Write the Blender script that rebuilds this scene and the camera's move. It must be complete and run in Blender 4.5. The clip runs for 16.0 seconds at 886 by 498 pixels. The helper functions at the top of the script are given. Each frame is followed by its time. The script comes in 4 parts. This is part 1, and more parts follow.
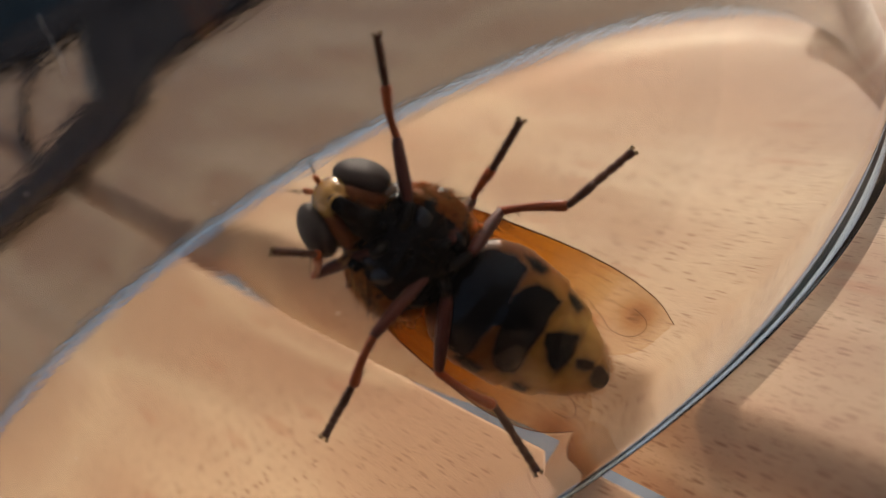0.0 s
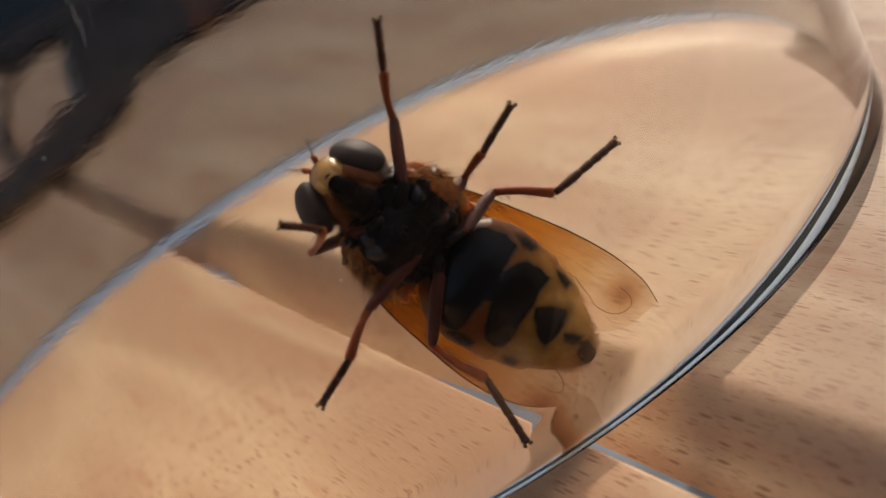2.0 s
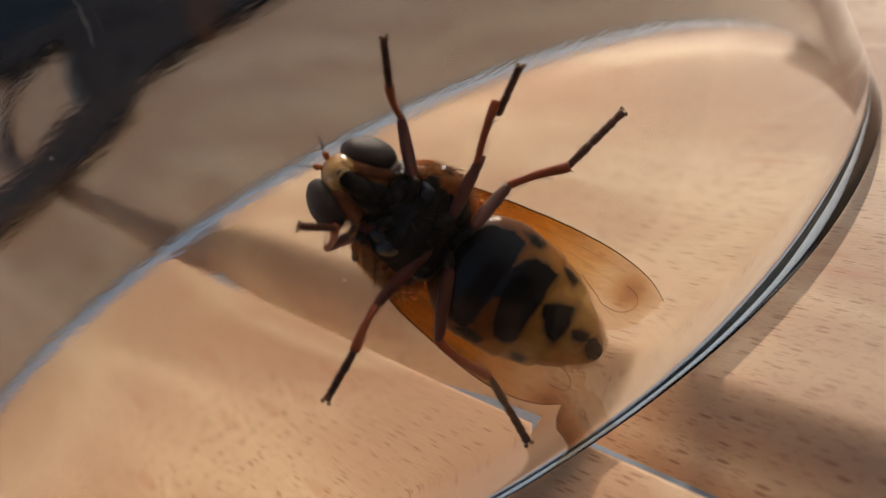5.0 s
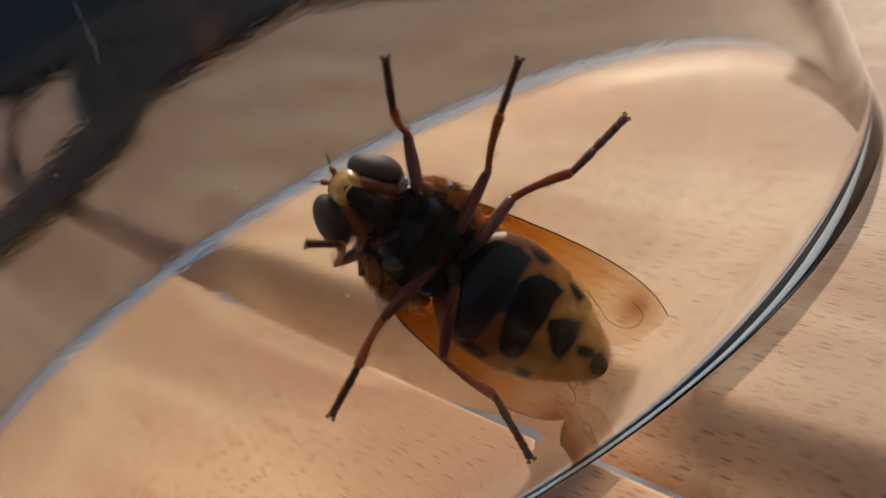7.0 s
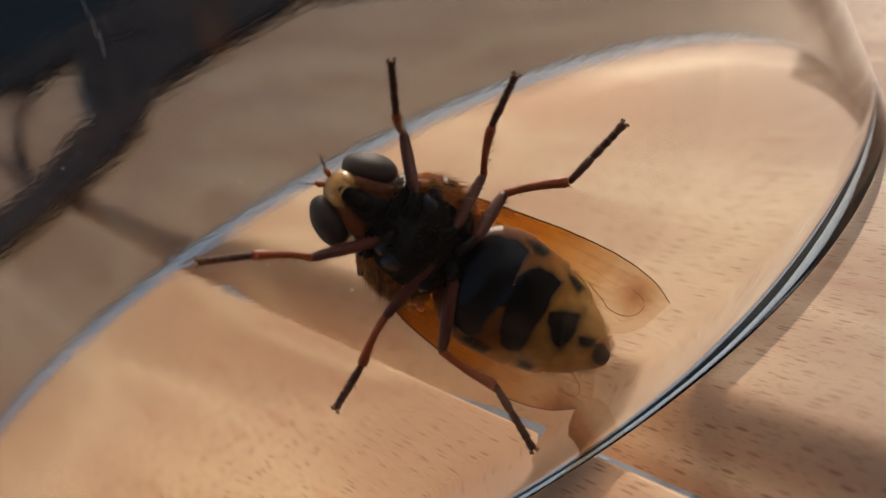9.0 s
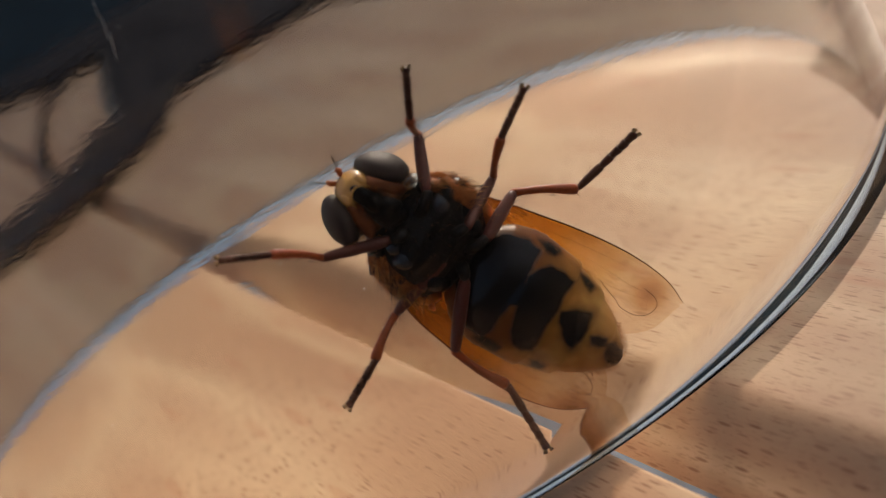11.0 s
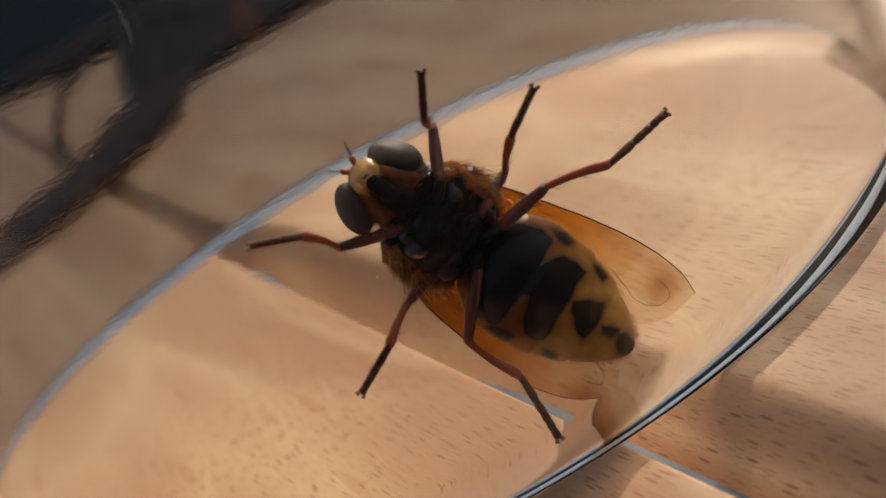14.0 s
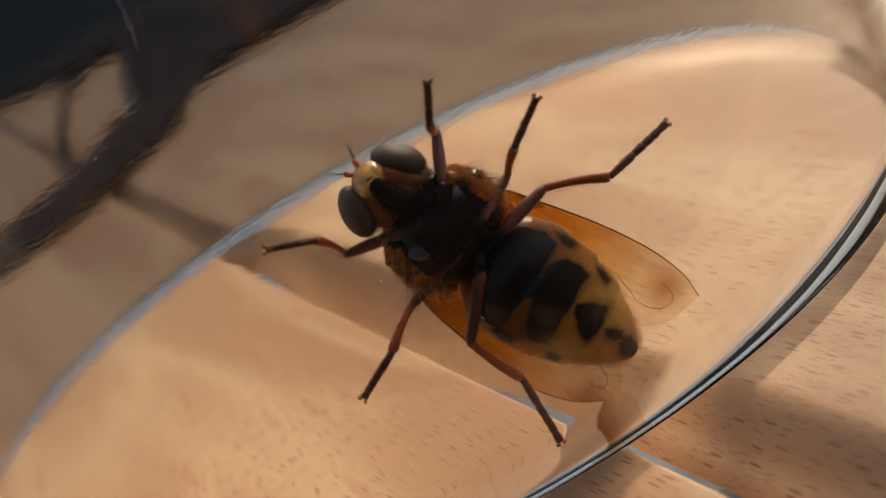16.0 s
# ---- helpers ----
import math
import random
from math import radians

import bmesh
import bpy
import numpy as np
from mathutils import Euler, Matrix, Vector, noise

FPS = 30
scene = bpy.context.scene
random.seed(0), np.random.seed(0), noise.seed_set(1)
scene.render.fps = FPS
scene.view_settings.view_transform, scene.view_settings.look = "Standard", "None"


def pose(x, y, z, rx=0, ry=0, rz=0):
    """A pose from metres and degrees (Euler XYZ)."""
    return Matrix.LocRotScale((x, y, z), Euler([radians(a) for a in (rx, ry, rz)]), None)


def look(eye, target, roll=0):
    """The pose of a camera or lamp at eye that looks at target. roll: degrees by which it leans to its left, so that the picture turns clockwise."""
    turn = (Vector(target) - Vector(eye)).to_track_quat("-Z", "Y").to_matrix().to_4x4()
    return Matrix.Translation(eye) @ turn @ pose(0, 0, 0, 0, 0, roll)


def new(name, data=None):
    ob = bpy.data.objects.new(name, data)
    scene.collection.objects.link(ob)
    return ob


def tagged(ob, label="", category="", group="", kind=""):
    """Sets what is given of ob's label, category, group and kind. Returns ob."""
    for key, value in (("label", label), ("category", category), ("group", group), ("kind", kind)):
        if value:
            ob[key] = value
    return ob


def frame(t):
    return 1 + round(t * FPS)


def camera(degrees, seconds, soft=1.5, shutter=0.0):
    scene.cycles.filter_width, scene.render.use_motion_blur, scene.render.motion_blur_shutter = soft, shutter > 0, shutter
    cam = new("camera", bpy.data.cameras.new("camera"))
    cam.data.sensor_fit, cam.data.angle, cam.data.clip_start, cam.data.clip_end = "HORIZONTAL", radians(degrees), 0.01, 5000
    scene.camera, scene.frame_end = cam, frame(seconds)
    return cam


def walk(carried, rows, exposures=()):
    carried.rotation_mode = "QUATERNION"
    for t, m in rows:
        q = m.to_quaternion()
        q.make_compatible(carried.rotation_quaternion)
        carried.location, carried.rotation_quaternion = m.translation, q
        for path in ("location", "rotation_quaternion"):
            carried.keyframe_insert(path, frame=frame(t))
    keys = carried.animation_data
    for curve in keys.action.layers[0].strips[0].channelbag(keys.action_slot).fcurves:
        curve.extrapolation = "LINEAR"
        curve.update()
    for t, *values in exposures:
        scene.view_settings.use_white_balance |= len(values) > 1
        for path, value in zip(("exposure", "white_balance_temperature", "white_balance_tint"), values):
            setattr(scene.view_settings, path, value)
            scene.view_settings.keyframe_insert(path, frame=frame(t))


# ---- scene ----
cam = camera(35, 16.0, 1.0)
cam.data.dof.use_dof = True
cam.data.dof.focus_distance = 0.078
cam.data.dof.aperture_fstop = 46.0
walk(cam, [
    (0, pose(0.00302, -0.10152, 0.03749, 66.523, 27.923, -12.974)),
    (0.5, pose(0.00229, -0.10280, 0.03737, 67.135, 27.505, -12.879)),
    (1, pose(0.00147, -0.10387, 0.03748, 66.434, 27.306, -13.090)),
    (1.5, pose(0.00155, -0.10406, 0.03745, 66.187, 27.480, -13.580)),
    (2, pose(0.00047, -0.10431, 0.03716, 66.958, 26.573, -13.905)),
    (2.5, pose(0.00040, -0.10459, 0.03710, 67.092, 26.484, -13.944)),
    (3, pose(0.00034, -0.10508, 0.03708, 67.383, 26.618, -14.025)),
    (3.5, pose(0.00007, -0.10497, 0.03710, 67.428, 26.327, -13.893)),
    (6, pose(0.00001, -0.10530, 0.03687, 67.772, 26.562, -13.772)),
    (6.5, pose(-0.00004, -0.10540, 0.03687, 68.281, 26.461, -13.698)),
    (7, pose(-0.00005, -0.10538, 0.03688, 68.384, 26.482, -13.689)),
    (7.5, pose(0.00008, -0.10529, 0.03693, 68.051, 26.500, -13.576)),
    (8, pose(-0.00015, -0.10542, 0.03690, 67.864, 26.457, -13.666)),
    (8.5, pose(-0.00014, -0.10562, 0.03695, 68.041, 26.445, -13.721)),
    (9, pose(-0.00001, -0.10574, 0.03693, 68.304, 26.459, -13.393)),
    (11.5, pose(0.00074, -0.10595, 0.03678, 68.589, 27.177, -12.161)),
    (12, pose(0.00073, -0.10605, 0.03679, 68.480, 27.156, -11.959)),
    (12.5, pose(0.00067, -0.10611, 0.03675, 68.605, 27.159, -11.848)),
    (13, pose(0.00072, -0.10617, 0.03678, 68.749, 27.149, -11.751)),
    (13.5, pose(0.00069, -0.10607, 0.03680, 68.776, 26.926, -11.585)),
    (14, pose(0.00074, -0.10606, 0.03680, 68.481, 26.867, -11.577)),
    (14.5, pose(0.00063, -0.10614, 0.03682, 68.467, 26.820, -11.644)),
    (15, pose(0.00070, -0.10612, 0.03680, 68.693, 26.894, -11.456)),
    (15.5, pose(0.00063, -0.10604, 0.03677, 68.882, 26.794, -11.462)),
    (16, pose(0.00068, -0.10608, 0.03681, 68.739, 26.728, -11.385)),
], [(0, -0.66, 6450, 12), (12, -0.66, 6450, 12), (14, -0.66, 6650, 12), (16, -0.66, 7080, 13)])

# ---------------------------------------------------------------- light
world = bpy.data.worlds.new("sky")
scene.world = world
world.use_nodes = True
wn, wl = world.node_tree.nodes, world.node_tree.links
sky = wn.new("ShaderNodeTexSky")
sky.sky_type = "NISHITA"
sky.sun_disc = False
SUN_EL, SUN_AZ = radians(30), radians(31)      # azimuth from +y towards +x
sky.sun_elevation, sky.sun_rotation = SUN_EL, SUN_AZ
wn["Background"].inputs["Strength"].default_value = 0.115
wl.new(sky.outputs[0], wn["Background"].inputs["Color"])
lamp = bpy.data.lights.new("sun", "SUN")
lamp.energy, lamp.angle, lamp.color = 3.9, radians(0.6), (1.0, 0.86, 0.70)
sun = new("sun", lamp)
sdir = Vector((math.sin(SUN_AZ) * math.cos(SUN_EL), math.cos(SUN_AZ) * math.cos(SUN_EL), math.sin(SUN_EL)))
sun.matrix_world = look(sdir * 2.0, (0, 0, 0))


# ---------------------------------------------------------------- materials
class Mat:
    """A node material with short helpers."""

    def __init__(self, name, color=(0.5, 0.5, 0.5), rough=0.5, **kw):
        self.m = bpy.data.materials.new(name)
        self.m.use_nodes = True
        self.n, self.l = self.m.node_tree.nodes, self.m.node_tree.links
        self.p = self.n["Principled BSDF"]
        self.p.inputs["Base Color"].default_value = (*color, 1)
        self.p.inputs["Roughness"].default_value = rough
        for k, v in kw.items():
            self.p.inputs[k.replace("_", " ")].default_value = v

    def node(self, kind, **inputs):
        nd = self.n.new("ShaderNode" + kind)
        for k, v in inputs.items():
            sock = nd.inputs[k.replace("_", " ")]
            if hasattr(v, "is_linked"):
                self.l.new(v, sock)
            else:
                sock.default_value = v
        return nd

    def coords(self, scale=(1, 1, 1), turn=(0, 0, 0), which="Object"):
        tc = self.n.new("ShaderNodeTexCoord")
        mp = self.n.new("ShaderNodeMapping")
        mp.inputs["Scale"].default_value = scale
        mp.inputs["Rotation"].default_value = turn
        self.l.new(tc.outputs[which], mp.inputs["Vector"])
        return mp.outputs[0]

    def noise(self, vec, scale, detail=3.0, rough=0.5):
        nd = self.node("TexNoise", Vector=vec, Scale=scale, Detail=detail, Roughness=rough)
        return nd.outputs[0]

    def ramp(self, fac, stops):
        nd = self.n.new("ShaderNodeValToRGB")
        while len(nd.color_ramp.elements) < len(stops):
            nd.color_ramp.elements.new(0.5)
        for el, (pos, col) in zip(nd.color_ramp.elements, stops):
            el.position = pos
            el.color = (*col, 1) if len(col) == 3 else col
        self.l.new(fac, nd.inputs[0])
        return nd.outputs[0]

    def mix(self, fac, a, b, kind="MIX"):
        nd = self.n.new("ShaderNodeMix")
        nd.data_type, nd.blend_type = "RGBA", kind
        for sock, v in ((nd.inputs[0], fac), (nd.inputs[6], a), (nd.inputs[7], b)):
            if hasattr(v, "is_linked"):
                self.l.new(v, sock)
            else:
                sock.default_value = (*v, 1) if isinstance(v, tuple) else v
        return nd.outputs[2]

    def math(self, op, a, b=0.0):
        nd = self.n.new("ShaderNodeMath")
        nd.operation = op
        for sock, v in ((nd.inputs[0], a), (nd.inputs[1], b)):
            if hasattr(v, "is_linked"):
                self.l.new(v, sock)
            else:
                sock.default_value = v
        return nd.outputs[0]

    def color(self, out):
        self.l.new(out, self.p.inputs["Base Color"])

    def rough(self, out):
        self.l.new(out, self.p.inputs["Roughness"])

    def bump(self, height, strength=0.3, dist=0.0002):
        nd = self.node("Bump", Height=height, Strength=strength, Distance=dist)
        self.l.new(nd.outputs[0], self.p.inputs["Normal"])


def beech():
    """Oiled beech: pale pinkish brown, drifting growth bands, short dark ray flecks along the grain (local y)."""
    k = Mat("beech", rough=0.5, Specular_IOR_Level=0.085)
    oi = k.n.new("ShaderNodeObjectInfo")
    base = k.coords((1, 1, 1))
    shift = k.n.new("ShaderNodeVectorMath")
    shift.operation = "ADD"
    k.l.new(base, shift.inputs[0])
    k.l.new(oi.outputs["Random"], shift.inputs[1])
    v = shift.outputs[0]

    def stretch(sx, sy, sz):
        mp = k.n.new("ShaderNodeMapping")
        mp.inputs["Scale"].default_value = (sx, sy, sz)
        k.l.new(v, mp.inputs["Vector"])
        return mp.outputs[0]
    bands = k.noise(stretch(75, 6, 75), 1.0, 4, 0.55)
    col = k.ramp(bands, [(0.32, (0.46, 0.262, 0.155)), (0.46, (0.52, 0.315, 0.19)), (0.57, (0.56, 0.36, 0.225)), (0.67, (0.71, 0.53, 0.36))])
    lines = k.ramp(k.noise(stretch(52, 10, 52), 1.0, 2, 0.4), [(0.40, (0, 0, 0)), (0.44, (1, 1, 1)), (0.47, (0.15, 0.15, 0.15)), (0.54, (0, 0, 0)), (0.575, (0.9, 0.9, 0.9)), (0.62, (0, 0, 0))])
    col = k.mix(k.math("MULTIPLY", lines, 0.6), col, (0.74, 0.55, 0.35))
    fine = k.noise(stretch(2200, 130, 2200), 1.0, 3, 0.6)
    col = k.mix(0.10, col, k.ramp(fine, [(0.3, (0.35, 0.2, 0.11)), (0.7, (0.75, 0.5, 0.3))]))
    grit = k.noise(stretch(5200, 1400, 5200), 1.0, 2, 0.6)
    col = k.mix(k.math("MULTIPLY", k.ramp(grit, [(0.55, (0, 0, 0)), (0.72, (1, 1, 1))]), 0.30), col, (0.30, 0.15, 0.085))
    # ray flecks
    vor = k.node("TexVoronoi", Vector=stretch(2400, 300, 1), Scale=1.0)
    vor.voronoi_dimensions = "2D"
    dash = k.ramp(vor.outputs["Distance"], [(0.11, (1, 1, 1)), (0.21, (0, 0, 0))])
    pick = k.ramp(vor.outputs["Color"], [(0.40, (0, 0, 0)), (0.60, (1, 1, 1))])
    patch = k.ramp(k.noise(stretch(60, 25, 60), 1.0, 2), [(0.36, (0.45, 0.45, 0.45)), (0.58, (1, 1, 1))])
    fl = k.mix(1.0, k.mix(1.0, dash, pick, "MULTIPLY"), patch, "MULTIPLY")
    few = k.n.new("ShaderNodeSeparateColor")          # boards cut flat show fewer flecks
    k.l.new(oi.outputs["Color"], few.inputs[0])
    col = k.mix(k.math("MULTIPLY", k.math("MULTIPLY", fl, 0.74), few.outputs[0]), col, (0.24, 0.105, 0.055))
    vor3 = k.node("TexVoronoi", Vector=stretch(4300, 430, 1), Scale=1.0)      # finer, paler flecks between them
    vor3.voronoi_dimensions = "2D"
    fine_dash = k.ramp(vor3.outputs["Distance"], [(0.12, (1, 1, 1)), (0.24, (0, 0, 0))])
    pick3 = k.ramp(vor3.outputs["Color"], [(0.35, (0, 0, 0)), (0.6, (1, 1, 1))])
    col = k.mix(k.math("MULTIPLY", k.mix(1.0, fine_dash, pick3, "MULTIPLY"), 0.36), col, (0.24, 0.105, 0.052))
    # a few larger reddish medullary spots
    vor2 = k.node("TexVoronoi", Vector=stretch(420, 62, 1), Scale=1.0)
    vor2.voronoi_dimensions = "2D"
    spot = k.ramp(vor2.outputs["Distance"], [(0.10, (1, 1, 1)), (0.22, (0, 0, 0))])
    pick2 = k.ramp(vor2.outputs["Color"], [(0.60, (0, 0, 0)), (0.66, (1, 1, 1))])
    col = k.mix(k.math("MULTIPLY", k.mix(1.0, spot, pick2, "MULTIPLY"), 0.28), col, (0.42, 0.15, 0.07))
    k.color(col)
    k.rough(k.ramp(fine, [(0.3, (0.38, 0.38, 0.38)), (0.7, (0.48, 0.48, 0.48))]))
    k.bump(k.mix(0.5, fine, k.math("SUBTRACT", 1.0, fl)), 0.15, 0.00012)
    return k.m


def clear_glass(polished=False):
    # the even grey tint stands in for the shadow the wall does not cast
    k = Mat("polished_glass" if polished else "clear_glass", (0.762, 0.764, 0.752), 0.0, Transmission_Weight=1.0, IOR=1.5)
    if polished:
        return k.m
    v = k.coords((1, 1, 1))
    broad = k.noise(v, 55, 2)
    ripple = k.noise(k.coords((0.3, 0.3, 1.0)), 3800, 2)
    sep = k.n.new("ShaderNodeSeparateXYZ")
    k.l.new(v, sep.inputs[0])
    near = k.ramp(k.math("MULTIPLY", sep.outputs["Z"], 1000 / 24.0), [(0.10, (1, 1, 1)), (0.7, (0, 0, 0))])
    far = k.ramp(k.math("MULTIPLY", sep.outputs["Z"], 1000 / 24.0), [(0.22, (0, 0, 0)), (0.5, (1, 1, 1))])
    h = k.math("ADD", k.math("MULTIPLY", broad, 2.4e-5), k.math("MULTIPLY", k.math("MULTIPLY", ripple, 3.4e-6), far))
    # drawn striations fading upwards from the rim
    stria = k.noise(k.coords((1, 1, 0.12)), 1900, 2)
    h = k.math("ADD", h, k.math("MULTIPLY", k.math("MULTIPLY", stria, 0.3e-6), near))
    k.bump(h, 1.0, 1.0)
    return k.m


def chitin(name, color, rough=0.25, var=0.35, scale=1500, bump=0.15, **kw):
    k = Mat(name, color, rough, **kw)
    v = k.coords()
    big = k.noise(v, scale * 0.25, 3)
    fine = k.noise(v, scale * 2.5, 2)
    dark = tuple(c * (1 - var) for c in color)
    lite = tuple(min(1, c * (1 + var)) for c in color)
    k.color(k.mix(0.3, k.ramp(big, [(0.3, dark), (0.7, lite)]), k.ramp(fine, [(0.3, dark), (0.7, lite)])))
    k.bump(fine, bump, 0.00006)
    return k.m


def head_skin():
    """Dark middle, orange-brown bands beside it, by the distance from the middle line."""
    k = Mat("head_underside", (0.02, 0.01, 0.006), 0.45, Specular_IOR_Level=0.25)
    v = k.coords()
    sep = k.n.new("ShaderNodeSeparateXYZ")
    k.l.new(v, sep.inputs[0])
    side = k.math("ADD", k.math("MULTIPLY", k.math("ABSOLUTE", sep.outputs["Y"]), 500.0), k.math("MULTIPLY", k.math("SUBTRACT", k.noise(v, 1400, 3), 0.5), 0.35))
    k.color(k.ramp(side, [(0.22, (0.010, 0.006, 0.004)), (0.38, (0.17, 0.058, 0.016)), (0.62, (0.20, 0.075, 0.022)), (0.85, (0.03, 0.014, 0.008))]))
    k.bump(k.noise(v, 3000, 2), 0.5, 0.00006)
    return k.m


def amber():
    """Abdomen: orange brown towards the front, olive yellow behind; glossy black where the pigment is, brown round it."""
    k = Mat("amber_abdomen", (0.4, 0.2, 0.06), 0.42, Specular_IOR_Level=0.35, Subsurface_Weight=0.16, Subsurface_Scale=1.0, Subsurface_Radius=(0.0012, 0.0005, 0.0002))
    v = k.coords()
    big = k.noise(v, 260, 3)
    fine = k.noise(v, 3200, 2)
    sep = k.n.new("ShaderNodeSeparateXYZ")
    k.l.new(v, sep.inputs[0])
    along = k.math("ADD", k.math("MULTIPLY", sep.outputs["X"], -1000 / 13.0), k.math("MULTIPLY", k.math("SUBTRACT", big, 0.5), 0.5))
    col = k.ramp(along, [(0.34, (0.20, 0.065, 0.014)), (0.49, (0.30, 0.105, 0.020)), (0.62, (0.50, 0.225, 0.046)), (0.76, (0.62, 0.345, 0.090)), (0.97, (0.52, 0.265, 0.062))])
    col = k.mix(0.15, col, k.ramp(fine, [(0.3, (0.20, 0.08, 0.02)), (0.7, (0.54, 0.30, 0.10))]))
    mottle = k.ramp(k.noise(v, 900, 3), [(0.35, (0.72, 0.68, 0.62)), (0.65, (1.0, 1.0, 1.0))])
    col = k.mix(1.0, col, mottle, "MULTIPLY")
    at = k.n.new("ShaderNodeAttribute")
    at.attribute_name = "pigment"
    ch = k.n.new("ShaderNodeSeparateColor")
    k.l.new(at.outputs["Color"], ch.inputs[0])
    col = k.mix(k.math("MULTIPLY", ch.outputs[1], 0.55), col, (0.115, 0.036, 0.012))
    k.color(k.mix(ch.outputs[0], col, k.ramp(fine, [(0.3, (0.003, 0.003, 0.004)), (0.75, (0.008, 0.007, 0.006))])))
    k.l.new(k.math("MULTIPLY", k.math("SUBTRACT", 1.0, ch.outputs[0]), 0.16), k.p.inputs["Subsurface Weight"])
    k.rough(k.ramp(ch.outputs[2], [(0.0, (0.40, 0.40, 0.40)), (1.0, (0.23, 0.23, 0.23))]))
    k.l.new(k.ramp(ch.outputs[2], [(0.0, (0.12, 0.12, 0.12)), (1.0, (0.52, 0.52, 0.52))]), k.p.inputs["Specular IOR Level"])
    k.bump(k.mix(0.5, fine, k.noise(v, 1100, 2)), 0.22, 0.00005)
    return k.m


def wing_skin():
    """Amber membrane, darker along the leading edge, clear towards the tip with one brown cloud."""
    k = Mat("wing_membrane", (0.5, 0.22, 0.05), 0.25)
    tc = k.n.new("ShaderNodeTexCoord")
    sep = k.n.new("ShaderNodeSeparateXYZ")
    k.l.new(tc.outputs["Object"], sep.inputs[0])
    x = k.math("MULTIPLY", sep.outputs["X"], -1000.0 / 16.0)     # 0 at the root, 1 at the tip
    wob = k.math("ADD", x, k.math("MULTIPLY", k.math("SUBTRACT", k.noise(tc.outputs["Object"], 700, 3), 0.5), 0.12))
    tint = k.ramp(wob, [(0.10, (0.62, 0.22, 0.02)), (0.48, (0.74, 0.36, 0.06)), (0.66, (0.84, 0.60, 0.32)), (0.82, (0.92, 0.82, 0.70))])
    body = k.ramp(wob, [(0.2, (0.55, 0.20, 0.03)), (0.8, (0.45, 0.26, 0.10))])
    cloudv = k.n.new("ShaderNodeVectorMath")
    cloudv.operation = "DISTANCE"
    ab = k.n.new("ShaderNodeCombineXYZ")
    k.l.new(sep.outputs["X"], ab.inputs[0])
    k.l.new(k.math("ABSOLUTE", sep.outputs["Y"]), ab.inputs[1])
    k.l.new(ab.outputs[0], cloudv.inputs[0])
    cloudv.inputs[1].default_value = (-0.0137, 0.0040, 0)
    cl = k.ramp(k.math("MULTIPLY", cloudv.outputs["Value"], 1000 / 2.2), [(0.05, (0.46, 0.29, 0.18)), (0.35, (0.70, 0.54, 0.40)), (0.80, (1, 1, 1))])
    tint = k.mix(1.0, tint, cl, "MULTIPLY")
    streak = k.noise(k.coords((120, 1500, 1)), 1.0, 3, 0.6)
    fade = k.ramp(x, [(0.40, (0.75, 0.75, 0.75)), (0.65, (0.06, 0.06, 0.06))])
    tint = k.mix(fade, tint, k.mix(1.0, tint, k.ramp(streak, [(0.32, (0.40, 0.24, 0.12)), (0.58, (1, 1, 1))]), "MULTIPLY"))
    k.color(body)
    tr = k.n.new("ShaderNodeBsdfTransparent")
    k.l.new(tint, tr.inputs[0])
    ms = k.n.new("ShaderNodeMixShader")
    k.l.new(k.ramp(wob, [(0.2, (0.30, 0.30, 0.30)), (0.85, (0.03, 0.03, 0.03))]), ms.inputs[0])
    k.l.new(tr.outputs[0], ms.inputs[1])
    k.l.new(k.p.outputs[0], ms.inputs[2])
    k.l.new(ms.outputs[0], k.n["Material Output"].inputs["Surface"])
    return k.m


WOOD = beech()
GLASS, LIP_GLASS = clear_glass(), clear_glass(True)
BLACK = chitin("black_chitin", (0.006, 0.006, 0.007), 0.20, bump=0.25, Specular_IOR_Level=0.36)
GLOSS = chitin("glossy_black_breast", (0.008, 0.008, 0.010), 0.22, bump=0.6, Specular_IOR_Level=0.75, Coat_Weight=0.7, Coat_Roughness=0.2, Coat_IOR=1.6)
MATTE = chitin("dark_thorax", (0.007, 0.005, 0.004), 0.34, bump=1.0, Specular_IOR_Level=0.30)
AMBER = amber()
RUST = chitin("rusty_side_plate", (0.28, 0.098, 0.028), 0.6, 0.6, 900, bump=0.8, Specular_IOR_Level=0.2)
YELLOW = chitin("yellow_face", (0.54, 0.285, 0.065), 0.22, 0.35, 1200, 0.12, Specular_IOR_Level=0.7, Coat_Weight=1.0, Coat_Roughness=0.05, Coat_IOR=1.7)
EYE = chitin("grey_brown_eye", (0.040, 0.028, 0.026), 0.62, 0.25, 2600, 0.25, Specular_IOR_Level=0.3)
HEAD = head_skin()
CHEEK = chitin("orange_brown_cheek", (0.17, 0.050, 0.014), 0.45, Specular_IOR_Level=0.3)
REDBROWN = chitin("red_brown_leg", (0.115, 0.028, 0.019), 0.4)
ORANGE = chitin("orange_shin", (0.36, 0.068, 0.016), 0.36)
TARSAL = chitin("dark_brown_foot", (0.105, 0.035, 0.019), 0.5, Specular_IOR_Level=0.3)
ANTENNA = chitin("orange_antenna", (0.42, 0.10, 0.02), 0.4)
FUR = chitin("rusty_fur", (0.60, 0.205, 0.050), 0.6)
HAIR = chitin("tan_hair", (0.55, 0.27, 0.09), 0.5)
DARKHAIR = chitin("black_hair", (0.014, 0.009, 0.006), 0.45)
WING = wing_skin()
VEIN = chitin("brown_vein", (0.19, 0.065, 0.018), 0.45)
